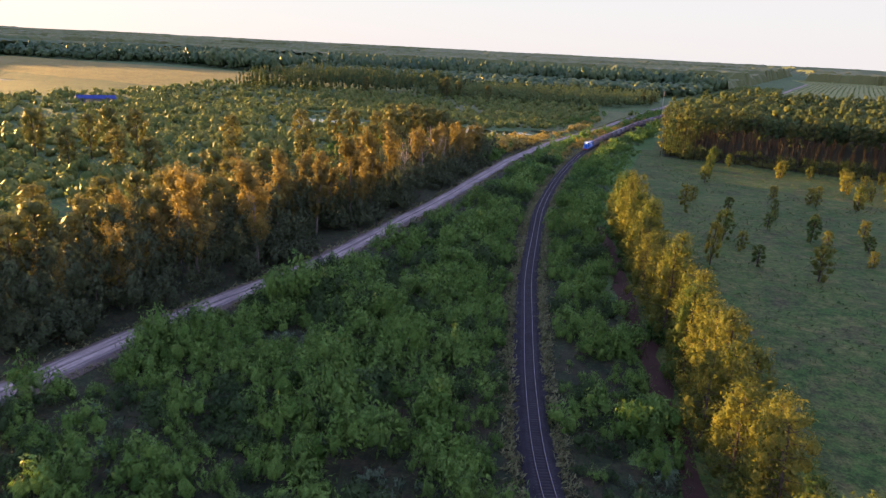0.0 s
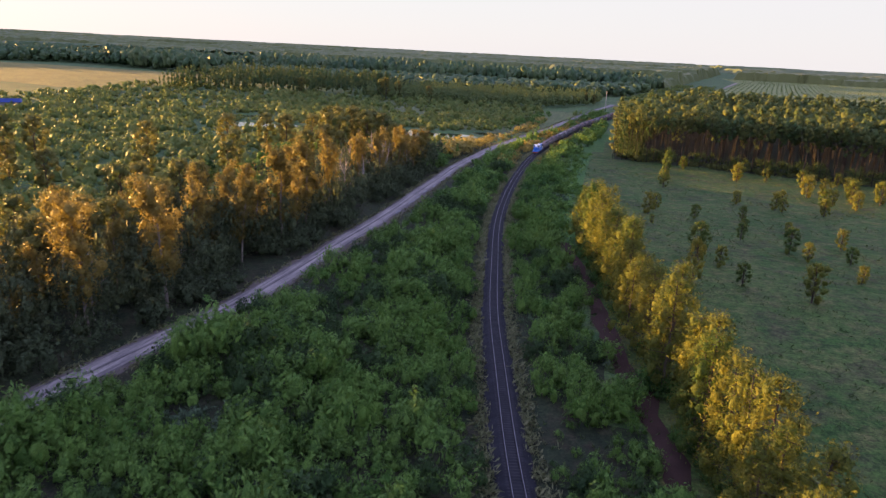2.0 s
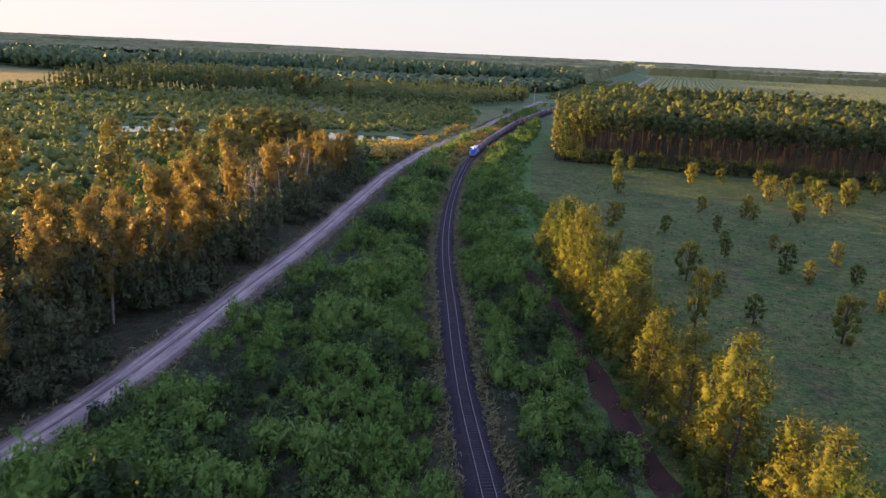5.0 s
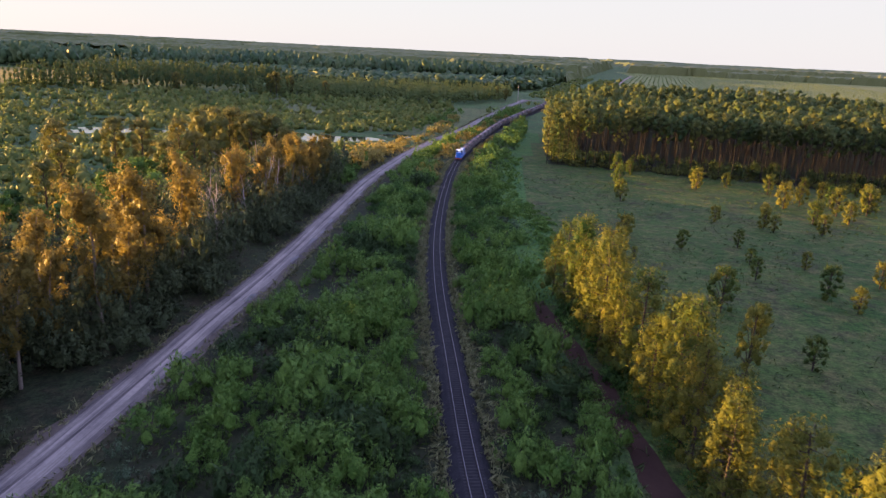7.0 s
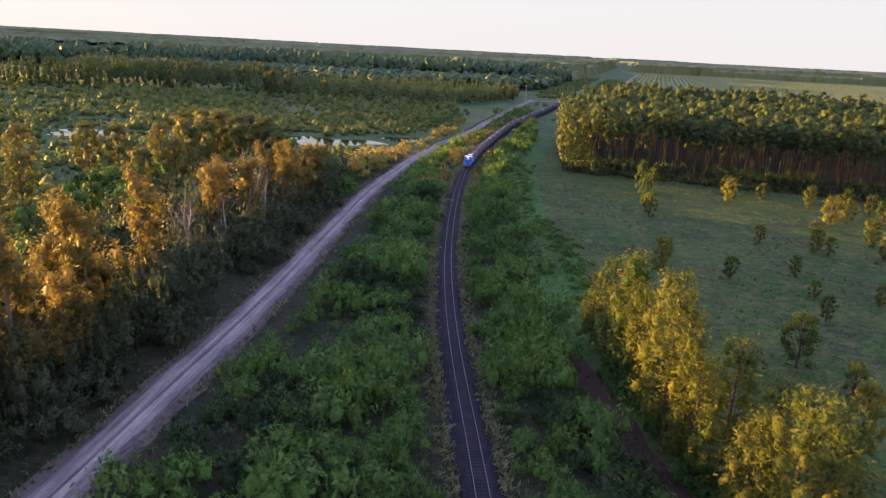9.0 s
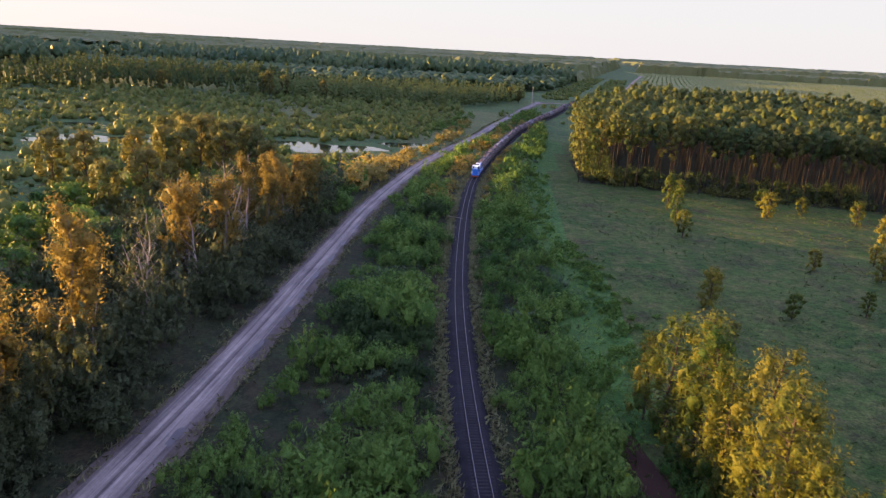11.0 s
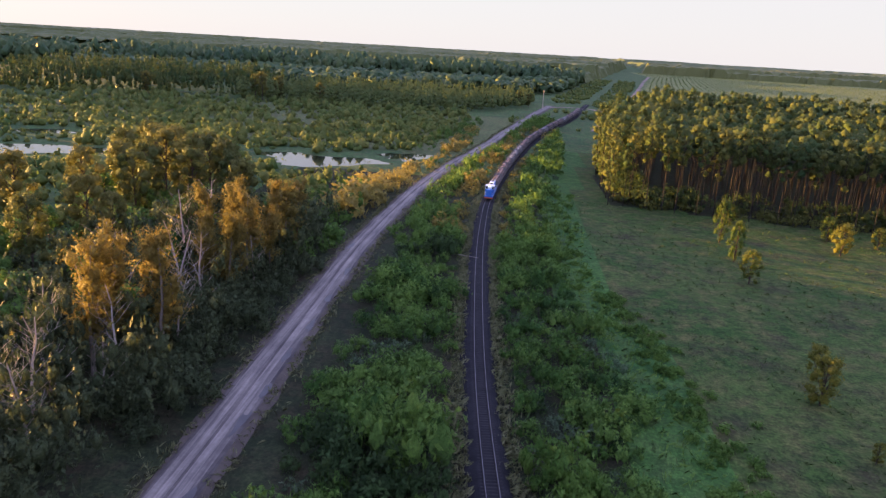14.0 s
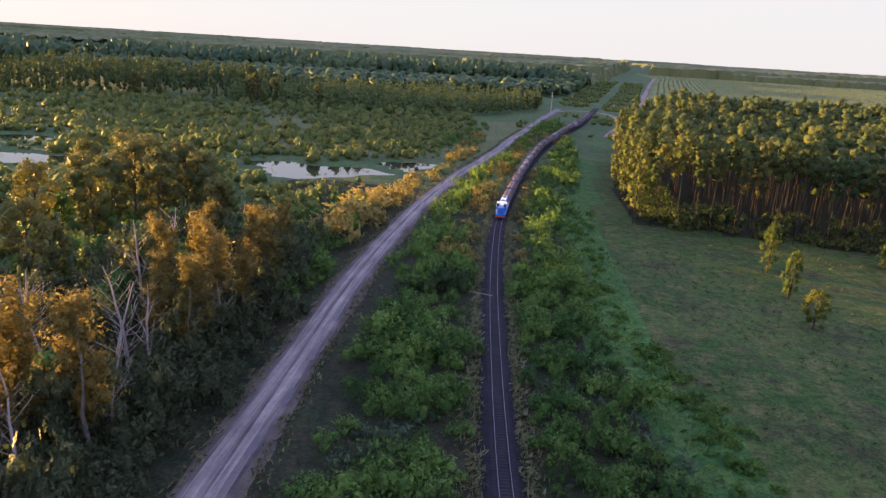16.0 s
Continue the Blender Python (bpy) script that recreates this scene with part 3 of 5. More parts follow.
def road_mat(name, a, b):
    m, n, l, p = tree_of(name)
    pos = place(n)
    big = noise_node(n, l, 0.12, 4.0, 0.6, pos)
    fine = noise_node(n, l, 2.0, 6.0, 0.7, pos)
    long_ = n.new("ShaderNodeMapping")
    long_.inputs["Scale"].default_value = (2.2, 0.07, 1.0)
    l.new(pos, long_.inputs["Vector"])
    c = ramp(n, l, big, 0.36, 0.64, a, b)
    c = blend(n, l, 0.75, c, ramp(n, l, noise_node(n, l, 1.0, 4.0, 0.65, long_.outputs[0]), 0.36, 0.62, (0.45, 0.45, 0.48), (1.2, 1.18, 1.15)), "MULTIPLY")
    c = blend(n, l, 0.5, c, ramp(n, l, fine, 0.35, 0.7, (0.5, 0.48, 0.48), (1, 1, 1)), "MULTIPLY")
    l.new(c, p.inputs["Base Color"])
    p.inputs["Roughness"].default_value = 0.9
    p.inputs["Specular IOR Level"].default_value = 0.15
    bump(n, l, fine, 0.7, 0.08, p)
    return m


M["road"] = road_mat("gravel_road", (0.165, 0.146, 0.138), (0.23, 0.204, 0.188))
M["road_dark"] = road_mat("damp_gravel", (0.08, 0.071, 0.07), (0.155, 0.136, 0.128))
M["road_light"] = road_mat("compacted_gravel", (0.215, 0.19, 0.178), (0.3, 0.265, 0.242))
M["mud"] = plain("wet_mud", (0.035, 0.032, 0.036), (0.06, 0.054, 0.06), 1.5, 0.5, 0, 0.4, 0.05)
M["verge"] = plain("bare_verge", (0.055, 0.046, 0.04), (0.1, 0.083, 0.07), 0.8, 0.95, 0, 0.6, 0.08)
shoulder = tagged(new("road_shoulder", mesh_from("road_shoulder", *strip(road, 5, road.length - 5, 2.0, [(-3.9, 0.0), (-2.8, 0.16), (2.9, 0.16), (4.0, 0.0)], 0.3, 3), [M["verge"]], flat=False)),
                  "bare grey-brown earth shoulder of the gravel road", "road shoulder", kind="structure")
prof = [(-2.7, 0.17), (-2.2, 0.30), (-1.7, 0.30), (-1.25, 0.24), (-0.7, 0.24), (-0.25, 0.33), (0.15, 0.33), (0.6, 0.24), (1.15, 0.24), (1.6, 0.30), (2.1, 0.30), (2.7, 0.17)]
rv, rf = strip(road, 5, road.length - 5, 2.0, prof, 0.22, 4)
cols = np.tile([1, 0, 0, 2, 0, 1, 2, 2, 0, 0, 1], len(rf) // (len(prof) - 1))
tagged(new("road", mesh_from("road", rv, rf, [M["road"], M["road_dark"], M["road_light"]], cols, flat=False)),
       "pale grey gravel road with worn wheel ruts", "road", kind="structure")
for k, (y_, o_, long_) in enumerate([(238, 1.9, 3.4), (246, 2.2, 2.6), (257, 1.7, 2.2), (269, 2.1, 3.0), (283, 2.0, 2.4), (300, 1.8, 2.8), (222, 2.1, 2.6), (196, 1.9, 3.2), (171, 2.2, 2.4), (318, -1.6, 2.6)]):
    s_ = road.s_at(y_)
    bm = bmesh.new()
    ring = [bm.verts.new((0.5 * math.cos(a) * (1 + 0.3 * math.sin(3 * a + k)), long_ * math.sin(a) * (1 + 0.2 * math.sin(2 * a + 2 * k)), 0)) for a in np.linspace(0, 6.2832, 20, endpoint=False)]
    bm.faces.new(ring)
    me = bpy.data.meshes.new("mud_patch")
    bm.to_mesh(me)
    bm.free()
    me.materials.append(M["mud"])
    ob = new("mud_patch", me)
    c0, n0 = road.at(s_), road.side(s_)
    ob.matrix_basis = pose(c0[0] + n0[0] * o_, c0[1] + n0[1] * o_, float(land(*c0)) + 0.325, 0, 0, math.degrees(math.atan2(n0[1], n0[0])))
    tagged(ob, "dark wet mud patch in a wheel rut", "mud", kind="structure")
side_prof = [(-2.2, 0.05), (-1.6, 0.2), (0, 0.22), (1.6, 0.2), (2.2, 0.05)]
M["pale_dirt"] = plain("pale_pink_dirt", (0.17, 0.125, 0.105), (0.25, 0.19, 0.165), 0.6, 0.95, 0, 0.5, 0.06)
tagged(new("crossing_lane", mesh_from("crossing_lane", *strip(lane, 1, lane.length - 1, 2.0, side_prof, 0.4, 5), [M["pale_dirt"]], flat=False)),
       "pale dirt lane crossing the railway", "dirt road", kind="structure")
tagged(new("plantation_lane", mesh_from("plantation_lane", *strip(far_lane, 1, far_lane.length - 1, 6.0, [(1.4 * a, b) for a, b in side_prof], 0.6, 6), [M["pale_dirt"]], flat=False)),
       "straight pale dirt lane beside the replanted field", "dirt road", kind="structure")
pine_track = Path([(float(line_x(y)) - 4.8, y) for y in (20, 60, 100, 140, 180, 208)])
tagged(new("forest_track", mesh_from("forest_track", *strip(pine_track, 1, pine_track.length, 2.0, [(-1.7, -0.02), (-0.9, 0.1), (0.9, 0.1), (1.7, -0.02)], 0.7, 7), [M["soil"]], flat=False)),
       "dark red-brown bare soil track under the pines", "dirt track", kind="structure")

# ---------------------------------------------------------------- railway
RAIL_Z = 0.95                                   # top of rail above the ground
S0, S1 = 10.0, track.s_at(790)
railway = new("railway_track")
tagged(railway, "single railway track on dark ballast between scrub", "railway track", kind="structure")


def rail_piece(name, path_strip, material, label=""):
    ob = new(name, mesh_from(name, *path_strip, [material], flat=True))
    ob.parent = railway
    if label:
        tagged(ob, label)
    return ob


rail_piece("ballast_bed", strip(track, S0, S1, 1.5, [(-2.75, 0.0), (-2.0, 0.42), (-1.42, 0.71), (1.42, 0.71), (1.9, 0.42), (2.4, 0.0)], 0.22, 8), M["ballast"], "dark purple-grey stone ballast")
for side in (-0.7525, 0.7525):
    web = strip(track, S0, S1, 1.5, [(side - 0.07, 0.72), (side - 0.036, 0.80), (side - 0.036, RAIL_Z), (side + 0.036, RAIL_Z), (side + 0.036, 0.80), (side + 0.07, 0.72)])
    rail_piece("rail", web, M["rail_rust"], "rusty steel rail")
    rail_piece("rail_head", strip(track, S0, S1, 1.5, [(side - 0.036, RAIL_Z + 0.004), (side + 0.036, RAIL_Z + 0.004)]), M["rail_top"], "bright worn running surface")
ss_ = np.arange(S0 + 1, track.s_at(620), 0.62)
c_, n_ = track.at(ss_), track.side(ss_)
d_ = np.stack([-n_[:, 1], n_[:, 0]], -1)
zt = land(c_[:, 0], c_[:, 1])
cube = np.array([(a, b, h) for h in (0.60, 0.735) for a, b in ((-1.25, -0.12), (1.25, -0.12), (1.25, 0.12), (-1.25, 0.12))])
sv = np.stack([c_[:, None, 0] + cube[None, :, 0] * n_[:, None, 0] + cube[None, :, 1] * d_[:, None, 0],
               c_[:, None, 1] + cube[None, :, 0] * n_[:, None, 1] + cube[None, :, 1] * d_[:, None, 1], zt[:, None] + cube[None, :, 2] + 0 * c_[:, None, 0]], -1).reshape(-1, 3)
cf = np.array([(4, 5, 6, 7), (0, 1, 5, 4), (1, 2, 6, 5), (2, 3, 7, 6), (3, 0, 4, 7)])
sf = (cf[None] + 8 * np.arange(len(ss_))[:, None, None]).reshape(-1, 4)
sl_ob = new("sleepers", mesh_from("sleepers", sv, sf, [M["sleeper"]]))
sl_ob.parent = railway
tagged(sl_ob, "weathered grey-brown wooden sleepers", kind="stuff")

bm = bmesh.new()
box(bm, -2.6, 0, 0.62, 4.6, 0.16, 0.1, 0.02)
board = part("cross_board", bm, M["dead"], railway, "pale plank lying across the ballast")
at_ = track.at(track.s_at(316.0))
board.matrix_basis = pose(at_[0], at_[1], float(land(*at_)) + 0.12, 0, 4, -4)

# ---------------------------------------------------------------- scrub between road, railway and pasture
rng = np.random.default_rng(11)
SHRUBS = [[(*shrub(100 + k, 1.9 + 0.12 * (k % 4), 2.6 + 0.3 * (k % 3), 6, 16, 0.62), 0)] for k in range(7)]
FINE = [[(*shrub(120 + k, 2.3 + 0.15 * (k % 4), 2.9 + 0.35 * (k % 3), 9, 44, 0.42), 0)] for k in range(8)]
GREY = [[(*shrub(140 + k, 1.5, 2.0, 6, 14, 0.45), 0)] for k in range(3)]
p = grid_spots(rng, -92, 14, 40, 640, 3.1, 0.5)
tx, rx_ = track.x_at(p[:, 1]), road.x_at(p[:, 1])
fx = field_x(np.minimum(p[:, 1], 519))
between = (p[:, 0] > rx_ + np.where((p[:, 1] > 195) & (p[:, 1] < 330), 9.0, 5.8)) & (p[:, 0] < tx - 5.0)
east = (p[:, 0] > tx + 4.5) & (p[:, 0] < np.where(p[:, 1] < 206, line_x(p[:, 1]) - 7.4, fx - 1.5)) & (p[:, 1] < 620)
dens = patchy(p, 9, 1.0) + 0.6 * patchy(p, 23, 2.0)
keep = (between | east) & (dens > -1.15) & (rng.uniform(size=len(p)) < 0.95)
p, dens = p[keep], dens[keep]
edge = np.minimum(np.abs(p[:, 0] - track.x_at(p[:, 1])) - 4.4, 5) / 5
sz = (0.5 + 0.95 * rng.uniform(size=len(p)) ** 1.9 + 0.22 * np.clip(dens, -1, 1)) * (0.75 + 0.25 * np.clip(edge, 0, 1))
sz *= np.where(rng.uniform(size=len(p)) < 0.1, 1.3, 1.0) * 1.18
grey = (patchy(p, 6, 5.0) > 0.48) & (rng.uniform(size=len(p)) < 0.7)
# dry zone by the train, given the leaf colour that carries painted sunlight
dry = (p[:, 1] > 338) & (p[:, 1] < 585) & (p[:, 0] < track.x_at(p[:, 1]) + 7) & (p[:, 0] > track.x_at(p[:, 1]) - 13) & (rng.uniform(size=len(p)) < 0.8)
near = (p[:, 1] > 235) & (p[:, 1] < 310) & (~grey)
near_i = np.nonzero(near)[0][:290]
rest = np.ones(len(p), bool)
rest[near_i] = False
tone = patchy(p, 7, 9.0) + rng.normal(scale=0.45, size=len(p))
lime = rest & ~grey & ~dry & (tone > 0.36) & (p[:, 1] < 330)
olive = rest & ~grey & ~dry & (tone < -0.42) & (p[:, 1] < 330)
scatter("light_scrub", FINE, p[lime], sz[lime], rng, [M["bush_lime"]], "light green leafy bushes among the scrub", "shrubs", 1.0 + 0.7 * rng.uniform(size=int(lime.sum())))
scatter("olive_scrub", FINE, p[olive], sz[olive] * 0.9, rng, [M["bush_olive"]], "dull olive bushes among the scrub", "shrubs", 0.9 + 0.6 * rng.uniform(size=int(olive.sum())))
for name, kinds, sel in (("scrub", FINE, rest & ~grey & ~dry & ~lime & ~olive & (p[:, 1] < 330)), ("distant_scrub", SHRUBS, rest & ~grey & ~dry & (p[:, 1] >= 330))):
    scatter(name, kinds, p[sel], sz[sel], rng, [M["bush"]], "dense green scrub between gravel road and railway", "shrubs", 0.95 + 0.75 * rng.uniform(size=int(sel.sum())))
scatter("dry_scrub", SHRUBS, p[rest & dry & ~grey], sz[rest & dry & ~grey], rng, [M["sun_gold_bush"]], "dry scrub beside the train, low sun painted into its gold leaves", "shrubs")
scatter("grey_scrub", GREY, p[rest & grey], sz[rest & grey], rng, [M["bush_grey"]], "grey-green weedy bushes beside the railway", "shrubs")
SHRUB_MESH = [mesh_from("shrub", l[0][0], l[0][1], [M["bush"]], normals=l[0][2]) for l in FINE]
for k, i in enumerate(near_i):
    ob = new("shrub", SHRUB_MESH[k % len(SHRUB_MESH)])
    ob.matrix_basis = pose(p[i, 0], p[i, 1], float(land(*p[i])), 0, 0, float(rng.uniform(0, 360))) @ Matrix.Diagonal((sz[i], sz[i], sz[i] * float(rng.uniform(0.85, 1.3)), 1))
    tagged(ob, "leafy green shrub beside the railway line", "shrub", "shrubs along the railway")

# ---------------------------------------------------------------- tall eucalyptus plantation
rng = np.random.default_rng(21)
GUM = [headed_tree(200 + k, 25 + 0.8 * (k % 4), 3.1, 11, 36, 0.5, 0.5 + 0.07 * (k % 3), 0.44, 0.13, 0.85, 0.5) for k in range(6)]
GUM_IN = [headed_tree(230 + k, 24.0 + 1.0 * (k % 4), 3.4, 5, 13, 0.7, 0.66, 0.58, 0.12, 1.0, 0.6, 3) for k in range(8)]
GUM_LOW = [headed_tree(215 + k, 25 + 0.8 * (k % 4), 3.1, 17, 26, 0.5, 0.16, 0.46, 0.13, 0.8, 0.4) for k in range(4)]
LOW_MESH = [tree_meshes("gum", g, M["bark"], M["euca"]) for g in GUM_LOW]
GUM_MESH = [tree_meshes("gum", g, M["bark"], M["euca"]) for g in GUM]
eu, ev = np.array([0.977, -0.215]), np.array([0.215, 0.977])
ii, jj = np.meshgrid(np.arange(-60, 75), np.arange(0, 75))
q = np.array([-7.0, 392.5]) + ii.ravel()[:, None] * 5.6 * eu + jj.ravel()[:, None] * 5.6 * ev
row = jj.ravel()
q = q + rng.normal(scale=0.8, size=q.shape)
ok = (q[:, 0] > wood_x(q[:, 1])) & (q[:, 1] < 650 - 0.22 * np.maximum(q[:, 0] - 40, 0)) & (q[:, 0] < 235) & (rng.uniform(size=len(q)) < 0.93)
q, row = q[ok], row[ok]
rim = (row < 2) | (q[:, 0] < wood_x(q[:, 1]) + 6)
big = 0.84 + 0.3 * rng.uniform(size=len(q)) + 0.06 * patchy(q, 14, 3.0)
one = np.nonzero(rim & (q[:, 0] < 130))[0][:260]
mask = np.zeros(len(q), bool)
mask[one] = True
for k, i in enumerate(one):
    w, c = LOW_MESH[k % 4] if q[i, 0] < wood_x(q[i, 1]) + 6 else GUM_MESH[k % 6]
    put_tree("eucalyptus_tree", w, c, None, None, q[i], float(big[i]), float(rng.uniform(0, 360)), "tall slender eucalyptus at the plantation edge, bare trunk painted shade-dark", "tree", "plantation edge trees")
layers = lambda made: [[(*w, 0), (*c, 1)] for w, c in made]
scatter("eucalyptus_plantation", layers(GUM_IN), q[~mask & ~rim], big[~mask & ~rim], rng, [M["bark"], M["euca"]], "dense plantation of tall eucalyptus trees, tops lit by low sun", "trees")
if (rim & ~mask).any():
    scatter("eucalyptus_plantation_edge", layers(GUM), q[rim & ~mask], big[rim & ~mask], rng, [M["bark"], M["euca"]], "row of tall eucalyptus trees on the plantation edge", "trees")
u_ = np.column_stack([rng.uniform(-4, 200, 230), rng.uniform(1, 16, 230)])
u_[:, 1] += front_y(u_[:, 0])
THICK = [[(*thicket(480 + k, 3.4, 6.5, 11, 22, 0.54), 0)] for k in range(5)]
a_, b_ = rng.uniform(0, 190, 120), rng.uniform(5, 22, 120)
t_ = np.concatenate([np.column_stack([a_ - 2, front_y(a_ - 2) + b_]), np.column_stack([wood_x(np.linspace(404, 540, 70)) + rng.uniform(3, 14, 70), np.linspace(404, 540, 70)])])
scatter("plantation_understorey", THICK, t_, np.where(np.arange(len(t_)) < 120, 0.75, 0.95) + 0.4 * rng.uniform(size=len(t_)), rng, [M["euca"]], "dark understorey between the plantation trunks", "shrubs")
scatter("plantation_undergrowth", SHRUBS, u_, 0.6 + 0.8 * rng.uniform(size=len(u_)), rng, [M["euca"]], "dark undergrowth along the foot of the plantation", "shrubs")

# ---------------------------------------------------------------- pine row beside the pasture
rng = np.random.default_rng(31)
PINES = [tree_meshes("pine", pine(300 + k, 16.5, 4.4, 52, 50, 0.46, 0.72), M["dark_bark"], M["pine"]) for k in range(5)]
y = 48.0
while y < 215:
    x = float(line_x(y)) + rng.normal(scale=1.3)
    s = float(rng.choice([0.88, 0.96, 1.04, 1.12, 1.18])) * (0.85 if y > 204 else 1.0) * (0.92 if y < 110 else 1.0)
    w, c = PINES[int(rng.integers(0, 5))]
    put_tree("pine_tree", w, c, None, None, (x, y), s, float(rng.uniform(0, 360)), "bushy pine in a row, crown lit golden by low sun", "tree", "pine row beside the pasture")
    y += float(rng.uniform(3.0, 4.6))

yy = rng.uniform(70, 212, 90)
xy = np.column_stack([line_x(yy) - 0.6 + rng.normal(scale=1.3, size=len(yy)), yy])
scatter("pine_understorey", FINE, xy, 0.45 + 0.6 * rng.uniform(size=len(yy)), rng, [M["bush"]], "dark green bushes at the foot of the pines", "shrubs", 1.0 + 0.5 * rng.uniform(size=len(yy)))

# ---------------------------------------------------------------- small trees on the pasture
rng = np.random.default_rng(41)
SMALL = [tree_meshes("sapling", headed_tree(340 + k, 6.0, 2.2 + 0.15 * (k % 3), 20, 34, 0.32, 0.08, 0.34, 0.12, 0.76, 0.4), M["dark_bark"], M["pine"]) for k in range(5)]
for x, y, h in [(17.5, 351, 12.5), (16, 333, 11), (14.2, 316, 8), (6, 259, 8.2), (8.8, 268, 6), (20.5, 256, 5.6), (39, 292, 5.6), (35.8, 260, 5.4), (47.7, 348, 9), (62, 358, 6.5), (73.5, 346, 8.3), (70, 321, 10),
                (56, 299, 5.8), (52.5, 281, 5.8), (69.5, 296, 8), (66, 281, 6.8), (91, 357, 6.6), (90, 339, 7.8), (84, 313, 10.5), (82, 300, 7.8), (95, 316, 10), (110, 356, 6), (31, 232, 5.6), (42, 222, 8),
                (45, 215, 5.8), (16.7, 209, 9.5), (34, 245, 4.4), (12.5, 181, 12), (24, 185, 6.2), (37, 178, 9.5), (58, 233, 6.5), (56, 217, 5.4), (51, 285, 7), (53, 198, 5), (27, 375, 7), (51, 364, 7.5),
                (104, 335, 8.5), (78, 328, 8), (101, 325, 8), (88, 327, 8.5), (118, 345, 8), (76, 308, 6.5), (6.4, 244, 3.2), (21, 200, 6), (46, 243, 5)]:
    w, c = SMALL[int(rng.integers(0, 5))]
    ob = put_tree("young_tree", w, c, None, None, (x, y), h / 6.0, float(rng.uniform(0, 360)), "small bushy young tree standing in the pasture", "tree", "young trees on the pasture")
    if h > 10 and x < 20:
        ob.scale = (h / 6.0 * 0.62, h / 6.0 * 0.62, h / 6.0)

# ---------------------------------------------------------------- trees west of the road
rng = np.random.default_rng(51)
RAG = [tree_meshes("ragged", ragged_tree(400 + k, 19.0, 4.4, 0.97, 42, 0.42, 0.24, 20, True, 0.22, 0.36), M["grey_bark"], M["dry"]) for k in range(5)]
DEAD = [tree_meshes("dead", ragged_tree(430 + k, 15.0, 5.0, 0.03, 6, 0.4, 0.2, 17), M["dead"], M["dry"]) for k in range(3)]
BROAD = [tree_meshes("broad", headed_tree(450 + k, 20.0, 6.0, 22, 64, 0.5, 0.22, 0.32, 0.28, 0.9, 0.3), M["dark_bark"], M["broad"]) for k in range(4)]
spots = [(-85.7, 127, 25), (-90, 112, 24.5), (-102, 121, 23), (-94.5, 149, 20), (-85.5, 173, 26), (-84.5, 185, 25), (-87.6, 204, 24.5), (-94.6, 245, 20), (-87, 250, 21.5),
         (-95, 250, 20), (-88.3, 284, 19.5), (-97, 287, 18.5), (-93.7, 294, 18.5), (-86, 300, 18), (-91, 310, 17), (-99, 303, 18), (-88, 275, 18), (-92, 194, 23), (-95, 164, 21), (-88, 158, 20)]
while len(spots) < 48:
    y = float(rng.uniform(72, 318))
    x = float(road.x_at(y)) - float(rng.uniform(11, 36 if y < 200 else 26))
    if (208 < y < 274 and x > -106) or min((x - q_[0]) ** 2 + (y - q_[1]) ** 2 for q_ in spots) < 22:
        continue
    spots.append((x, y, float(rng.uniform(12, 17.5)) if y < 165 else float(rng.uniform(15, 20)) if y < 245 else float(rng.uniform(14, 18))))
for x, y, h in spots:
    w, c = RAG[int(rng.integers(0, 5))]
    put_tree("ragged_tree", w, c, None, None, (x, y), h / 19.0, float(rng.uniform(0, 360)), "tall thin-leaved tree glowing orange in low sun", "tree", "ragged trees along the gravel road")
for x, y, h in [(-92, 230, 15), (-90, 226, 13), (-94, 236, 14), (-89.5, 243, 15), (-98, 240, 16), (-92, 264, 17), (-99, 260, 18), (-104, 264, 18), (-90, 268, 16), (-100, 254, 15), (-104, 292, 17), (-88, 256, 13), (-94, 270, 17), (-92, 190, 13), (-94, 118, 14), (-92, 228, 14), (-102, 297, 18), (-87, 284, 12), (-95, 140, 15), (-88, 208, 12), (-95, 246, 13), (-90, 240, 10), (-96, 176, 14), (-91, 160, 12)]:
    w, c = DEAD[int(rng.integers(0, 3))]
    put_tree("dead_tree", w, c, None, None, (x, y), h / 15.0, float(rng.uniform(0, 360)), "bleached dead tree with bare broken branches", "dead tree", "dead trees along the gravel road")
for x, y, h in [(-133, 332, 20), (-136, 347, 21.5), (-126, 342, 21), (-118, 346, 20), (-108, 332, 17), (-127, 296, 18), (-118, 290, 16), (-137, 356, 21), (-152, 372, 19), (-158, 384, 18), (-147, 390, 15), (-166, 395, 18), (-141, 364, 20), (-128, 358, 20), (-150, 352, 20), (-122, 334, 19), (-114, 340, 18), (-131, 322, 19), (-146, 325, 19), (-160, 306, 20), (-150, 306, 20),
                (-168, 287, 20), (-128, 280, 17), (-180, 250, 19), (-216, 234, 20), (-231, 235, 20), (-239, 204, 20), (-190, 196, 17), (-172, 192, 16), (-207, 190, 17), (-143, 338, 19),
                (-150, 262, 17), (-140, 240, 16), (-222, 215, 19), (-250, 215, 18), (-155, 215, 16)]:
    w, c = BROAD[int(rng.integers(0, 4))]
    put_tree("broad_eucalyptus", w, c, None, None, (x, y), h / 20.0, float(rng.uniform(0, 360)), "broad dark green eucalyptus with sunlit top", "tree", "tall trees at the marsh edge")
for k in range(24):
    y = 70 + 5.5 * k + float(rng.uniform(-3, 3))
    x = float(road.x_at(y)) - float(rng.uniform(30, 66))
    w, c = BROAD[int(rng.integers(0, 4))]
    put_tree("broad_eucalyptus", w, c, None, None, (x, y), float(rng.uniform(0.8, 0.95)) * 0.95, float(rng.uniform(0, 360)), "broad dark green eucalyptus behind the ragged trees", "tree", "tall trees at the marsh edge")
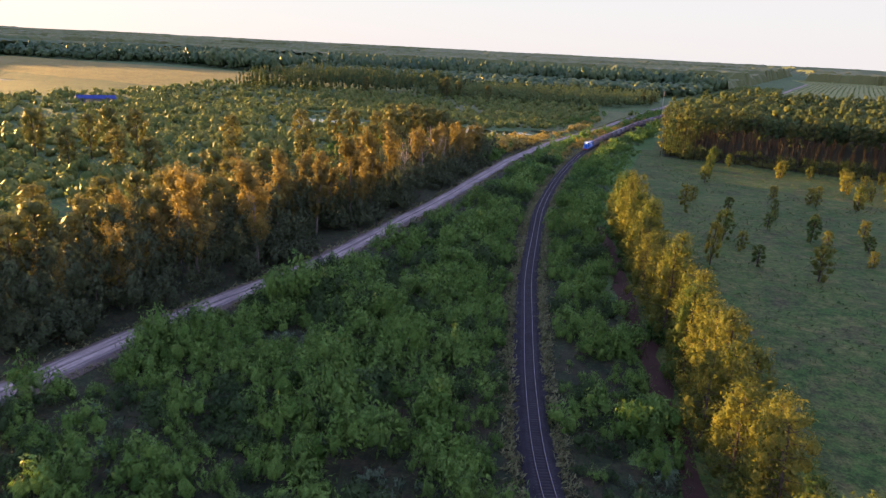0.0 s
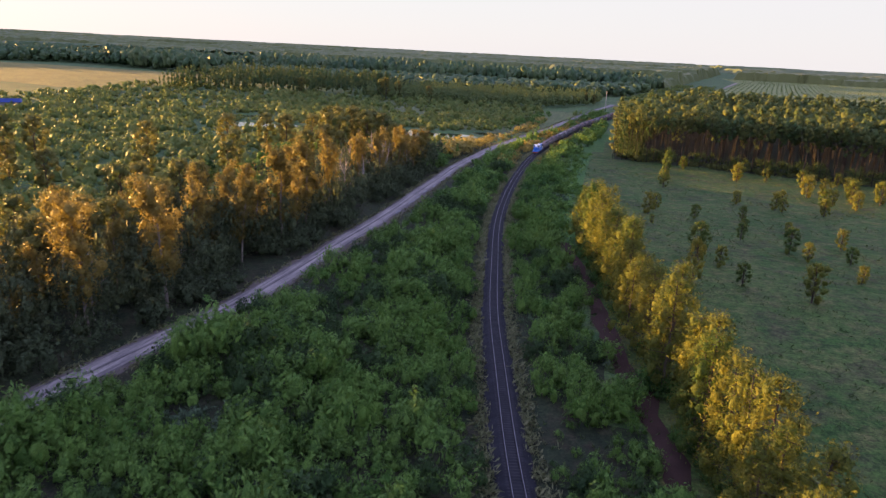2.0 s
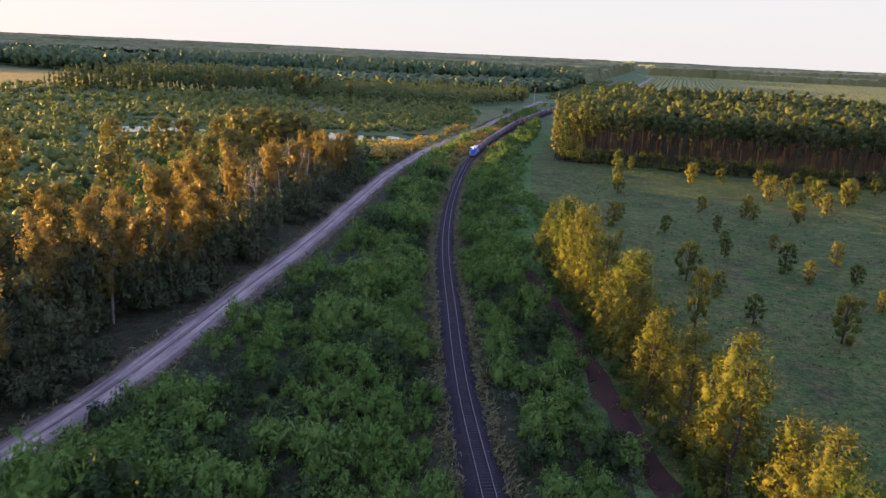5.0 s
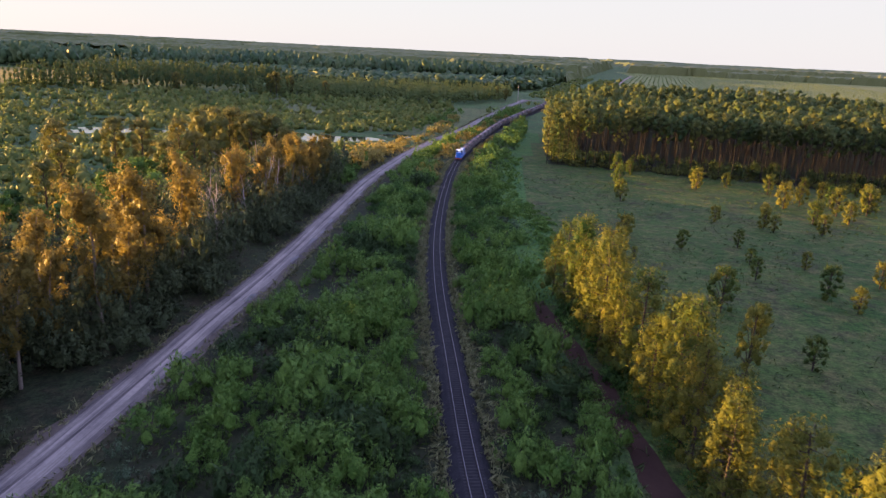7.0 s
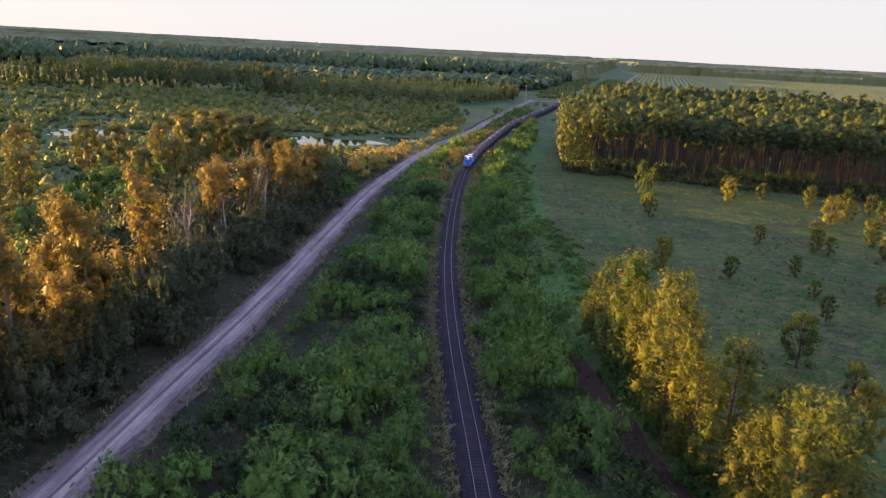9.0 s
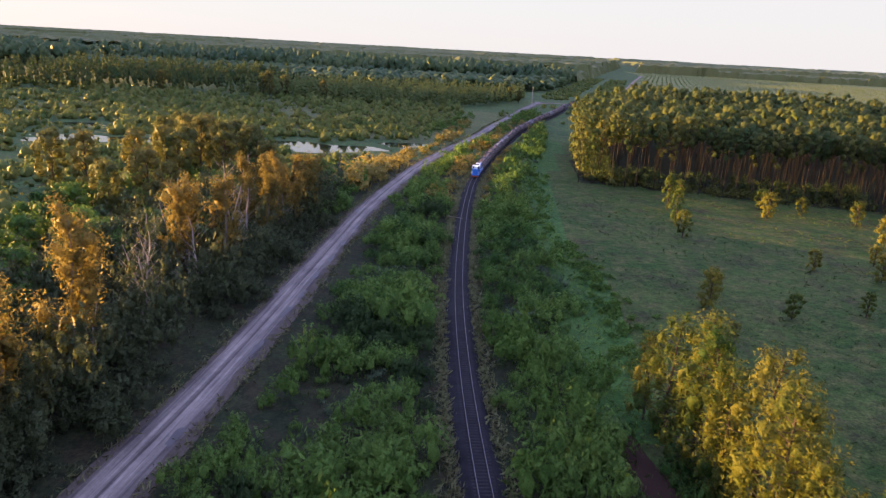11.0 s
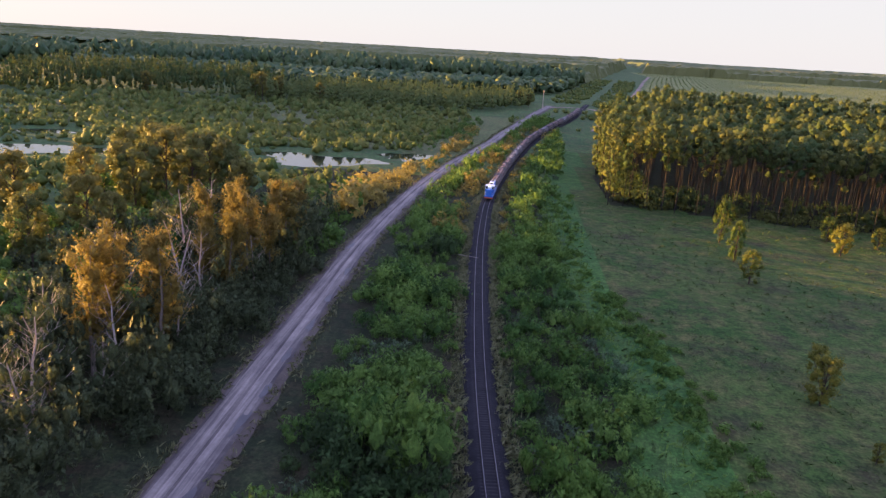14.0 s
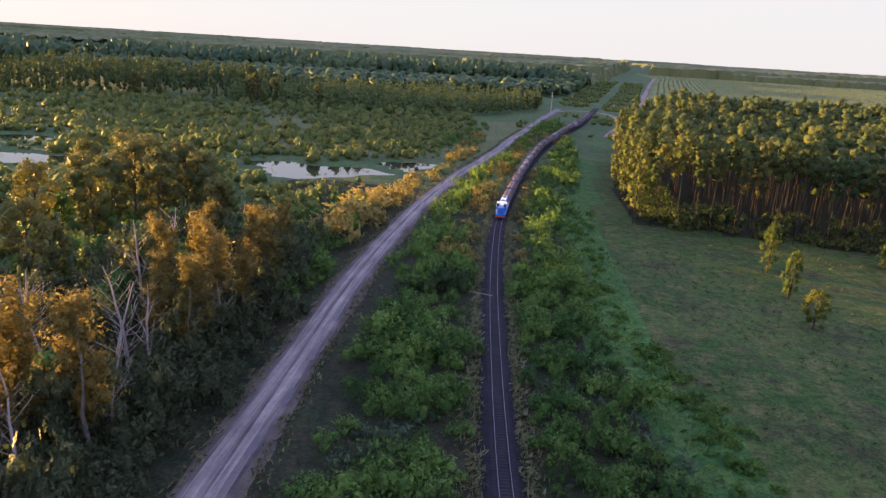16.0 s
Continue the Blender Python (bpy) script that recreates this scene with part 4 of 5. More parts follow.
GREEN = [tree_meshes("green", headed_tree(470 + k, 9.0, 3.6, 16, 44, 0.55, 0.12, 0.36, 0.16, 0.85, 0.4), M["dark_bark"], M["bush"]) for k in range(4)]
done = []
while len(done) < 62:
    y = float(rng.uniform(195, 335))
    x = float(road.x_at(y)) - float(rng.uniform(24, 72))
    if done and min((x - q_[0]) ** 2 + (y - q_[1]) ** 2 for q_ in done) < 22:
        continue
    done.append((x, y))
    w, c = GREEN[len(done) % 4]
    put_tree("green_tree", w, c, None, None, (x, y), float(rng.uniform(0.7, 1.2)), float(rng.uniform(0, 360)), "rounded mid-green bushy tree behind the ragged trees", "tree", "green trees behind the ragged trees")
# tall thicket at the feet of the ragged trees
p = grid_spots(rng, -125, -80, 70, 335, 4.8, 0.6)
p = p[(p[:, 0] < road.x_at(p[:, 1]) - 8.2) & (p[:, 0] > road.x_at(p[:, 1]) - 44)]
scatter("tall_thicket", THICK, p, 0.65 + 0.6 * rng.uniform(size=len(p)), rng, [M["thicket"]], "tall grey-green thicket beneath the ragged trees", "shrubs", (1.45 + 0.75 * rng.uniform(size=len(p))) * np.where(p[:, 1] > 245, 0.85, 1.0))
# undergrowth below them and along the road
p = grid_spots(rng, -150, -60, 75, 620, 4.4, 0.6)
rx_ = road.x_at(p[:, 1])
keep = (p[:, 0] < rx_ - 5.8) & (p[:, 0] > rx_ - np.where(p[:, 1] < 330, 62, 34)) & ~in_pond(p, 1.25) & (patchy(p, 8, 7.0) > -0.55)
p = p[keep]
s_ = (0.8 + 0.85 * rng.uniform(size=len(p))) * np.where(p[:, 1] < 330, 1.15, np.where((p[:, 1] > 385) & (p[:, 1] < 530), 0.5, 0.85))
s_ = s_ * np.where((p[:, 1] > 410) & (p[:, 1] < 490) & (p[:, 0] < road.x_at(p[:, 1]) - 16), 0.5, 1)
s_ = s_ * np.where((p[:, 1] > 335) & (p[:, 1] < 520) & (p[:, 0] > road.x_at(p[:, 1]) - 16), 2.0, 1)
s_ = s_ * np.where(before_pond(p) & (p[:, 0] < road.x_at(p[:, 1]) - 9), 0.4, 1)
# bushes by the road and pond that get sunlight through their leaf colour
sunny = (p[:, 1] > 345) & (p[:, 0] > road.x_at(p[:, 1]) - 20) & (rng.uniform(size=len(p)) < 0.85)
scatter("sunny_thicket", SHRUBS, p[sunny], s_[sunny] * 1.15, rng, [M["sun_gold_bush"]], "bushes along the gravel road by the pond, sunlight painted in as gold", "shrubs")
p, s_ = p[~sunny], s_[~sunny]
far_ = p[:, 1] > 300
deep_ = ~far_ & (p[:, 0] < road.x_at(p[:, 1]) - 17)
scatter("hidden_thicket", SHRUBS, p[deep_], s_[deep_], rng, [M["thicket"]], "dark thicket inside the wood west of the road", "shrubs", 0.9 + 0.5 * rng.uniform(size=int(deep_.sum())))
p, s_, far_ = p[~deep_], s_[~deep_], far_[~deep_]
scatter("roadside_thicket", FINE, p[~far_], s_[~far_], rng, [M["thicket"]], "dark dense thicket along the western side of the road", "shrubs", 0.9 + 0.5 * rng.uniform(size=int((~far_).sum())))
scatter("pondside_thicket", SHRUBS, p[far_], s_[far_], rng, [M["bush"]], "green bushes between the gravel road and the pond", "shrubs", 0.9 + 0.5 * rng.uniform(size=int(far_.sum())))

# ---------------------------------------------------------------- marsh scrub
rng = np.random.default_rng(61)
MARSH = [[(*shrub(500 + k, 3.4, 4.2, 4, 10, 0.72, 2, 0.52, 1.0), 0)] for k in range(6)]
p = grid_spots(rng, -480, -70, 110, 665, 5.8, 0.6)
d = patchy(p, 30, 4.0) + 0.7 * patchy(p, 70, 1.0)
keep = (p[:, 0] < road.x_at(p[:, 1]) - np.where(p[:, 1] < 330, 50, 26)) & ~in_pond(p, 1.35) & (d + rng.normal(scale=0.35, size=len(p)) > -0.85) & ((p[:, 0] > -300) | (rng.uniform(size=len(p)) < 0.55))
p, d = p[keep], d[keep]
scatter("marsh_scrub", MARSH, p, (0.65 + 1.05 * rng.uniform(size=len(p)) ** 1.6) * np.where(before_pond(p), 0.45, 1), rng, [M["marsh_bush"]], "low olive-green scrub scattered over the marsh", "shrubs", 0.8 + 0.4 * rng.uniform(size=len(p)))

# ---------------------------------------------------------------- woods in the distance
rng = np.random.default_rng(71)


def cone_tree(seed, h, r, n_cl, per, size):
    g = np.random.default_rng(seed)
    cl = []
    for k in range(n_cl):
        u = (k + 0.5) / n_cl
        w = r * (1.05 - 0.85 * u)
        a = g.uniform(0, 6.28)
        cl.append((0.4 * w * math.cos(a), 0.4 * w * math.sin(a), h * (0.14 + 0.8 * u), w * 0.75, w * 0.75, h * 0.12))
    return [(*rounded(leaves(g, cl, per, size, 0.5, 0.4, solid=0.95, every=1), 0.7, 0.3), 0)]


YOUNG = [cone_tree(600 + k, 12.5 + k % 3, 3.5, 4, 7, 0.9) for k in range(5)]
p = grid_spots(rng, -420, 0, 590, 860, 5.0, 0.45)
base = np.interp(p[:, 0], [-420, -375, -321, -239, -160, -85, -59, -27, 0], [600, 610, 640, 645, 642, 653, 668, 715, 760])
keep = (p[:, 1] > base) & (p[:, 0] < road.x_at(p[:, 1]) - 14) & (p[:, 0] > -255 + 0.3 * (p[:, 1] - 640)) & (p[:, 1] < 800 + 0.1 * p[:, 0])
scatter("young_plantation", YOUNG, p[keep], 0.55 + 0.65 * rng.uniform(size=int(keep.sum())), rng, [M["young"]], "young light-green eucalyptus plantation with pointed tops", "trees")
FARGUM = [[(*rounded(leaves(np.random.default_rng(640 + k), [(0, 0, 9, 2.6, 2.6, 4), (0.5, 0.3, 14, 3.0, 3.0, 4.5), (-0.4, 0.6, 19, 2.6, 2.6, 4), (0.3, -0.5, 23, 1.8, 1.8, 2.6)], 10, 1.1, 0.5, 0.2, solid=0.9, every=1), 0.6, 0.2), 0)] for k in range(5)]
keep = (p[:, 1] > base - 6) & (p[:, 0] < -235) & (p[:, 1] < 760) & (rng.uniform(size=len(p)) < 0.5)
scatter("mixed_wood", FARGUM, p[keep], 0.45 + 0.45 * rng.uniform(size=int(keep.sum())), rng, [M["euca"]], "mixed trees behind the marsh", "trees")
# tall single gums
for x, y, h in [(-215, 640, 21), (-222, 646, 19), (-207, 652, 18), (-178, 655, 15), (-300, 640, 17), (-36, 722, 13), (-28, 716, 11)]:
    w, c = BROAD[int(rng.integers(0, 4))]
    put_tree("gum_tree", w, c, None, None, (x, y), h / 20.0, float(rng.uniform(0, 360)), "tall gum standing above the young plantation", "tree", "gums behind the marsh")


def stand_height(x, y):
    """Tops of the far woods: stands of different age, with rides between them."""
    u, v = x * 0.9 + y * 0.25, y - 0.28 * x
    a = np.sin(np.floor(u / 260) * 12.9898 + np.floor(v / 190) * 78.233) * 43758.5453
    a = a - np.floor(a)
    return 11 + 15 * a


def in_wood(x, y):
    corridor = (np.abs(x - track.x_at(y)) > 42) & ((x < track.x_at(y)) | (y > 2250 - 0.1 * x))
    north = y > np.interp(x, [-3000, -913, -802, -546, -430, -323, -178, -63, 53, 200], [800, 850, 935, 845, 800, 800, 810, 860, 985, 1250])
    west = (x < -1050) & (y > 300 - 0.1 * x)
    return (north | west) & corridor


p = grid_spots(rng, -1050, 150, 780, 1330, 9.6, 0.7)
keep = in_wood(p[:, 0], p[:, 1])
p = p[keep]
hs = stand_height(p[:, 0], p[:, 1]) / 44 * (0.75 + 0.4 * rng.uniform(size=len(p)))
FAR2 = [[(*rounded(cores(np.random.default_rng(660 + k), [(0, 0, 9, 3.2, 3.2, 8), (0.6, 0.5, 16, 3.0, 3.0, 6), (-0.8, 0.5, 20.5, 2.4, 2.4, 4.5)][k % 2:], 1.35), 0.7, 0.3), 0)] for k in range(6)]
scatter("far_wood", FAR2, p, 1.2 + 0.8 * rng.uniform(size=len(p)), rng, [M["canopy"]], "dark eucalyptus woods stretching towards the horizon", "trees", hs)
def canopy(name, x0, x1, y0, y1, step, seed):
    g = np.random.default_rng(seed)
    xs, ys = np.arange(x0, x1, step), np.arange(y0, y1, step)
    X, Y = np.meshgrid(xs, ys)
    X = X + g.uniform(-0.3, 0.3, X.shape) * step
    Y = Y + g.uniform(-0.3, 0.3, Y.shape) * step
    inside = in_wood(X, Y)
    H = stand_height(X, Y) * np.where(inside, 1, 0) + np.where(inside, g.uniform(-2.5, 2.5, X.shape), -1.5)
    V = np.stack([X, Y, land(X, Y) + H], -1).reshape(-1, 3)
    i = np.arange(X.size).reshape(X.shape)
    f = np.stack([i[:-1, :-1], i[:-1, 1:], i[1:, 1:], i[1:, :-1]], -1).reshape(-1, 4)
    used = inside.ravel()[f].any(1)
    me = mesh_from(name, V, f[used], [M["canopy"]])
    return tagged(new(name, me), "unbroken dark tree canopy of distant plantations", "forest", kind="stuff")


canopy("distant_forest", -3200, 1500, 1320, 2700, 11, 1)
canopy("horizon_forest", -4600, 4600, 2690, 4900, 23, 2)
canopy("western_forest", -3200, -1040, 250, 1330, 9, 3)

# rows of seedlings on the replanted field
rng = np.random.default_rng(81)
gx_, gy_ = np.meshgrid(np.arange(0, 520, 9.0), np.arange(0, 1500, 7.0))
p = np.column_stack([gx_.ravel() + far_lane.x_at(700 + gy_.ravel()) + 14, 690 + gy_.ravel()]) + rng.normal(scale=0.8, size=(gx_.size, 2))
p = p[(rng.uniform(size=len(p)) < 0.8)]
SEED = [[(*leaves(np.random.default_rng(700 + k), [(0, 0, 1.0, 0.9, 0.9, 1.0)], 4, 1.5, full=False), 0)] for k in range(4)]
scatter("seedling_rows", SEED, p, 0.6 + 0.5 * rng.uniform(size=len(p)), rng, [M["young"]], "rows of young seedlings on the replanted field", "seedlings")
# scrub along the railway further on
p = grid_spots(rng, -40, 190, 600, 1500, 7.0, 0.6)
t_ = track.x_at(p[:, 1])
keep = (np.abs(p[:, 0] - t_) > 6) & (np.abs(p[:, 0] - t_) < 38) & (np.abs(p[:, 0] - road.x_at(p[:, 1])) > 6) & (np.abs(p[:, 0] - far_lane.x_at(np.clip(p[:, 1], 640, 1900))) > 8) & (patchy(p, 16, 2.0) > -0.1)
keep &= ~((p[:, 1] > 700) & (p[:, 1] < 760)) & ((p[:, 0] < wood_x(p[:, 1]) - 6) | (p[:, 1] > 660))
scatter("line_scrub", MARSH, p[keep], 0.6 + 0.7 * rng.uniform(size=int(keep.sum())), rng, [M["marsh_bush"]], "scattered scrub along the distant railway", "shrubs")

# ---------------------------------------------------------------- grass
def tufts(seed, n, h, w):
    g = np.random.default_rng(seed)
    cl = [(g.normal(scale=w), g.normal(scale=w), 0.02, w, w, h) for _ in range(n)]
    return [(*leaves(g, cl, 5, w + 0.15, 0.9, 0.9, False, 0.1), 0)]


rng = np.random.default_rng(91)
TUFT = [tufts(800 + k, 1, 0.34 + 0.06 * (k % 3), 0.4) for k in range(6)]
p = grid_spots(rng, -34, 150, 60, 405, 1.9, 0.7)
keep = (p[:, 0] > field_x(p[:, 1]) + np.where(p[:, 1] < 206, 9, 0)) & (p[:, 1] < front_y(p[:, 0])) & (patchy(p, 5, 1.0) + 0.7 * patchy(p, 13, 3.0) > -0.15) & (p[:, 0] < 0.62 * (p[:, 1] - 20) + 40)
p = p[keep]
scatter("pasture_grass", TUFT, p, 0.5 + 0.8 * rng.uniform(size=len(p)), rng, [M["grass"]], "tufted green pasture grass", "grass")
p = np.concatenate([np.column_stack([s, np.full(len(s), sd)]) for s, sd in ((rng.uniform(90, track.s_at(480), 4600), -1), (rng.uniform(90, track.s_at(480), 4600), 1))])
off = np.where(p[:, 1] < 0, -2.6 - np.abs(rng.normal(scale=1.0, size=len(p))), 2.3 + np.abs(rng.normal(scale=1.0, size=len(p))))
xy = track.at(p[:, 0]) + track.side(p[:, 0]) * off[:, None]
scatter("trackside_grass", TUFT, xy, 0.9 + 0.9 * rng.uniform(size=len(xy)), rng, [M["straw"]], "tall dry grass edging the ballast", "grass")

pc = grid_spots(rng, -72, 0, 50, 420, 2.3, 0.7)
pc = pc[(pc[:, 0] > road.x_at(pc[:, 1]) + np.where((pc[:, 1] > 195) & (pc[:, 1] < 330), 9.5, 4.5)) & (pc[:, 0] < field_x(pc[:, 1]) + 1) & (np.abs(pc[:, 0] - track.x_at(pc[:, 1])) > 3.6)]
pl = grid_spots(rng, -34, 4, 206, 420, 1.5, 0.7)
pl = pl[(pl[:, 0] > field_x(pl[:, 1]) - 2) & (pl[:, 0] < field_x(pl[:, 1]) + 6.5 + 2 * patchy(pl, 9, 2.0)) & (pl[:, 1] < front_y(pl[:, 0]) + 10)]
scatter("lush_grass", TUFT, pl, 0.9 + 1.1 * rng.uniform(size=len(pl)), rng, [M["bush_lime"]], "lush tall grass between the scrub and the pasture", "grass")
scatter("scrub_grass", TUFT, pc, 0.8 + 1.0 * rng.uniform(size=len(pc)), rng, [M["grass"]], "rough grass and weeds between the bushes", "grass")
sr = rng.uniform(40, road.s_at(620), 5000)
offr = np.where(rng.uniform(size=len(sr)) < 0.5, -1, 1) * (3.0 + np.abs(rng.normal(scale=1.0, size=len(sr))))
xy = road.at(sr) + road.side(sr) * offr[:, None]
scatter("roadside_grass", TUFT, xy, 0.7 + 0.9 * rng.uniform(size=len(xy)), rng, [M["straw"]], "tufts of grass along the road edges", "grass")

# ---------------------------------------------------------------- train
M["blue"] = plain("blue_paint", (0.02, 0.11, 0.42), (0.03, 0.15, 0.5), 1.5, 0.4, 0, 0.05)
M["white"] = plain("white_paint", (0.6, 0.62, 0.64), (0.74, 0.75, 0.76), 1.5, 0.45, 0, 0.05)
M["orange"] = plain("orange_red_paint", (0.4, 0.08, 0.03), (0.5, 0.13, 0.05), 1.5, 0.5, 0, 0.05)
M["black"] = plain("black_steel", (0.02, 0.02, 0.022), (0.05, 0.045, 0.045), 2, 0.6, 0.3)
M["steel"] = plain("grey_wagon_steel", (0.12, 0.12, 0.13), (0.2, 0.19, 0.19), 1.5, 0.7, 0.2)


def log_mat(name, a, b):
    m, n, l, p = tree_of(name)
    c = ramp(n, l, n.new("ShaderNodeNewGeometry").outputs["Random Per Island"], 0.1, 0.95, a, b)
    c = blend(n, l, 0.5, c, ramp(n, l, noise_node(n, l, 6.0, 4.0, 0.6, n.new("ShaderNodeTexCoord").outputs["Object"]), 0.3, 0.7, (0.5, 0.5, 0.5), (1.1, 1.1, 1.1)), "MULTIPLY")
    l.new(c, p.inputs["Base Color"])
    p.inputs["Roughness"].default_value = 0.85
    return m


M["log"] = log_mat("stripped_logs", (0.07, 0.045, 0.04), (0.4, 0.28, 0.25))
M["log_grey"] = log_mat("weathered_logs", (0.1, 0.09, 0.095), (0.46, 0.42, 0.41))
m_, n__, l__, p__ = tree_of("cab_glass")
p__.inputs["Base Color"].default_value, p__.inputs["Roughness"].default_value = (0.02, 0.025, 0.03, 1), 0.05
M["glass"] = m_
m_, n__, l__, p__ = tree_of("headlight")
p__.inputs["Emission Color"].default_value, p__.inputs["Emission Strength"].default_value = (1, 0.95, 0.85, 1), 0.8
M["lamp"] = m_


def wheelset(parent, y, mat):
    for sx in (-0.75, 0.75):
        bm = bmesh.new()
        rod(bm, (sx - 0.07, y, 0.46), (sx + 0.07, y, 0.46), 0.46, n=20)
        part("wheel", bm, mat, parent)


def bogie(parent, y, wheelbase):
    bm = bmesh.new()
    for sx in (-1.0, 1.0):
        box(bm, sx, y, 0.55, 0.14, wheelbase + 0.9, 0.28, 0.04)
    box(bm, 0, y, 0.6, 2.0, 0.5, 0.25, 0.03)
    b = part("bogie", bm, M["black"], parent)
    for d in (-wheelbase / 2, wheelbase / 2):
        wheelset(b, y + d, M["black"])


def on_track(s, length):
    """Pose of a vehicle whose front stands at s; its nose points back along the path, towards smaller s."""
    a, b = track.at(s), track.at(s + length)
    za, zb = float(land(*a)) + RAIL_Z, float(land(*b)) + RAIL_Z
    yaw = math.degrees(math.atan2(b[1] - a[1], b[0] - a[0])) - 90
    pitch = math.degrees(math.atan2(zb - za, length))
    return pose(a[0], a[1], za, pitch, 0, yaw)


def locomotive(m):
    L = 17.0
    root = new("locomotive")
    bm = bmesh.new()
    box(bm, 0, L / 2, 1.18, 2.75, L - 0.6, 0.42, 0.05)
    part("underframe", bm, M["blue"], root)
    for y in (3.6, L - 3.6):
        bogie(root, y, 3.4)
    bm = bmesh.new()
    box(bm, 0, 1.75, 2.35, 1.75, 2.3, 1.95, 0.22)
    part("short_nose", bm, M["blue"], root, "blue rounded nose")
    bm = bmesh.new()
    box(bm, 0, 4.15, 2.75, 2.85, 2.5, 2.75, 0.14)
    cab = part("cab", bm, M["blue"], root, "blue painted driver's cab")
    bm = bmesh.new()
    box(bm, 0, 4.15, 4.17, 2.9, 2.7, 0.16, 0.07)
    part("cab_roof", bm, M["white"], cab, "pale grey cab roof")
    bm = bmesh.new()
    box(bm, 0, 4.15, 3.62, 2.89, 2.54, 0.95, 0.05)
    part("upper_band", bm, M["white"], cab, "white band round the cab windows")
    for sx in (-0.98, 0.98):
        bm = bmesh.new()
        box(bm, sx, 2.865, 3.6, 0.66, 0.04, 0.72, 0.01)
        part("windscreen", bm, M["glass"], cab)
    for sx in (-1.445, 1.445):
        bm = bmesh.new()
        box(bm, sx, 4.1, 3.55, 0.04, 1.3, 0.7, 0.01)
        part("side_window", bm, M["glass"], cab)
    bm = bmesh.new()
    box(bm, 0, 10.6, 2.62, 1.8, 10.2, 2.45, 0.2)
    hood = part("long_hood", bm, M["blue"], root, "blue engine hood")
    bm = bmesh.new()
    box(bm, 0, 10.6, 3.91, 1.5, 9.6, 0.16, 0.06)
    part("hood_roof", bm, M["white"], hood, "white hood roof")
    bm = bmesh.new()
    box(bm, 0, 9.6, 2.9, 1.86, 6.5, 0.5, 0.02)
    part("white_band", bm, M["white"], hood, "white lettering band without writing")
    for y in (8.0, 13.4):
        bm = bmesh.new()
        rod(bm, (0, y, 3.98), (0, y, 4.2), 0.6, n=20)
        part("radiator_fan", bm, M["black"], hood)
    bm = bmesh.new()
    box(bm, 0, 0.42, 0.95, 2.75, 0.16, 0.75, 0.03)
    part("snow_plough", bm, M["orange"], root, "orange-red buffer beam and pilot")
    bm = bmesh.new()
    box(bm, 0, L - 0.35, 1.0, 2.7, 0.16, 0.6, 0.03)
    part("rear_beam", bm, M["orange"], root)
    bm = bmesh.new()
    box(bm, 0, 8.6, 0.72, 2.3, 3.6, 0.75, 0.12)
    part("fuel_tank", bm, M["black"], root)
    for sx in (-0.22, 0.22):
        bm = bmesh.new()
        rod(bm, (sx, 2.93, 4.0), (sx, 2.7, 4.0), 0.1, n=14)
        part("headlight", bm, M["lamp"], root, "lit headlight")
    for sx in (-1.3, 1.3):
        for y0, y1 in ((0.7, 2.6), (5.7, 16.2)):
            bm = bmesh.new()
            rod(bm, (sx, y0, 2.3), (sx, y1, 2.3), 0.03, n=6)
            for y in np.linspace(y0, y1, 3 if y1 < 3 else 8):
                rod(bm, (sx, y, 1.38), (sx, y, 2.3), 0.025, n=6)
            part("handrail", bm, M["white"], root, "white tubular handrail")
    root.matrix_basis = m
    return tagged(root, "blue and white diesel locomotive with orange buffer beam heading the train", "locomotive")


def wagon():
    root = new("log_wagon")
    bm = bmesh.new()
    for sx in (-0.75, 0.75):
        box(bm, sx, 6.75, 1.05, 0.2, 12.9, 0.42, 0.03)
    for y in np.linspace(0.4, 13.1, 8):
        box(bm, 0, y, 1.1, 2.7, 0.22, 0.22)
    part("underframe", bm, M["steel"], root)
    bm = bmesh.new()
    box(bm, 0, 6.75, 1.265, 2.75, 12.9, 0.06, 0.01)
    part("deck", bm, M["steel"], root)
    for y in (2.0, 11.5):
        bogie(root, y, 1.8)
    for y in (0.45, 13.05):
        bm = bmesh.new()
        box(bm, 0, y, 2.4, 2.8, 0.12, 2.2, 0.02)
        part("end_wall", bm, M["steel"], root, "grey steel end bulkhead")
    for y in (1.1, 3.9, 5.0, 7.9, 9.0, 12.3):
        for sx in (-1.36, 1.36):
            bm = bmesh.new()
            box(bm, sx, y, 2.35, 0.1, 0.14, 2.2)
            part("stake", bm, M["steel"], root)
    return tagged(root, "flat railway wagon with steel stakes carrying logs", "wagon", "log wagons of the train")


def log_pile(seed, mat):
    g = np.random.default_rng(seed)
    bm = bmesh.new()
    r, k = 0.155, 0
    for layer in range(8):
        z = 1.30 + r + layer * r * 1.74
        n = 8 if layer % 2 == 0 else 7
        if layer > 5:
            n -= 2
        for j in range(n):
            x = (j - (n - 1) / 2) * 2 * r * 1.03
            e = g.uniform(-0.3, 0.3, 2)
            rod(bm, (x, -1.7 + e[0], z + g.uniform(-0.05, 0.05)), (x + g.uniform(-0.14, 0.14), 1.7 + e[1], z), r * g.uniform(0.82, 1.0), r * g.uniform(0.7, 0.95), 6)
    me = bpy.data.meshes.new("timber_load")
    bm.to_mesh(me)
    bm.free()
    me.materials.append(mat)
    return me


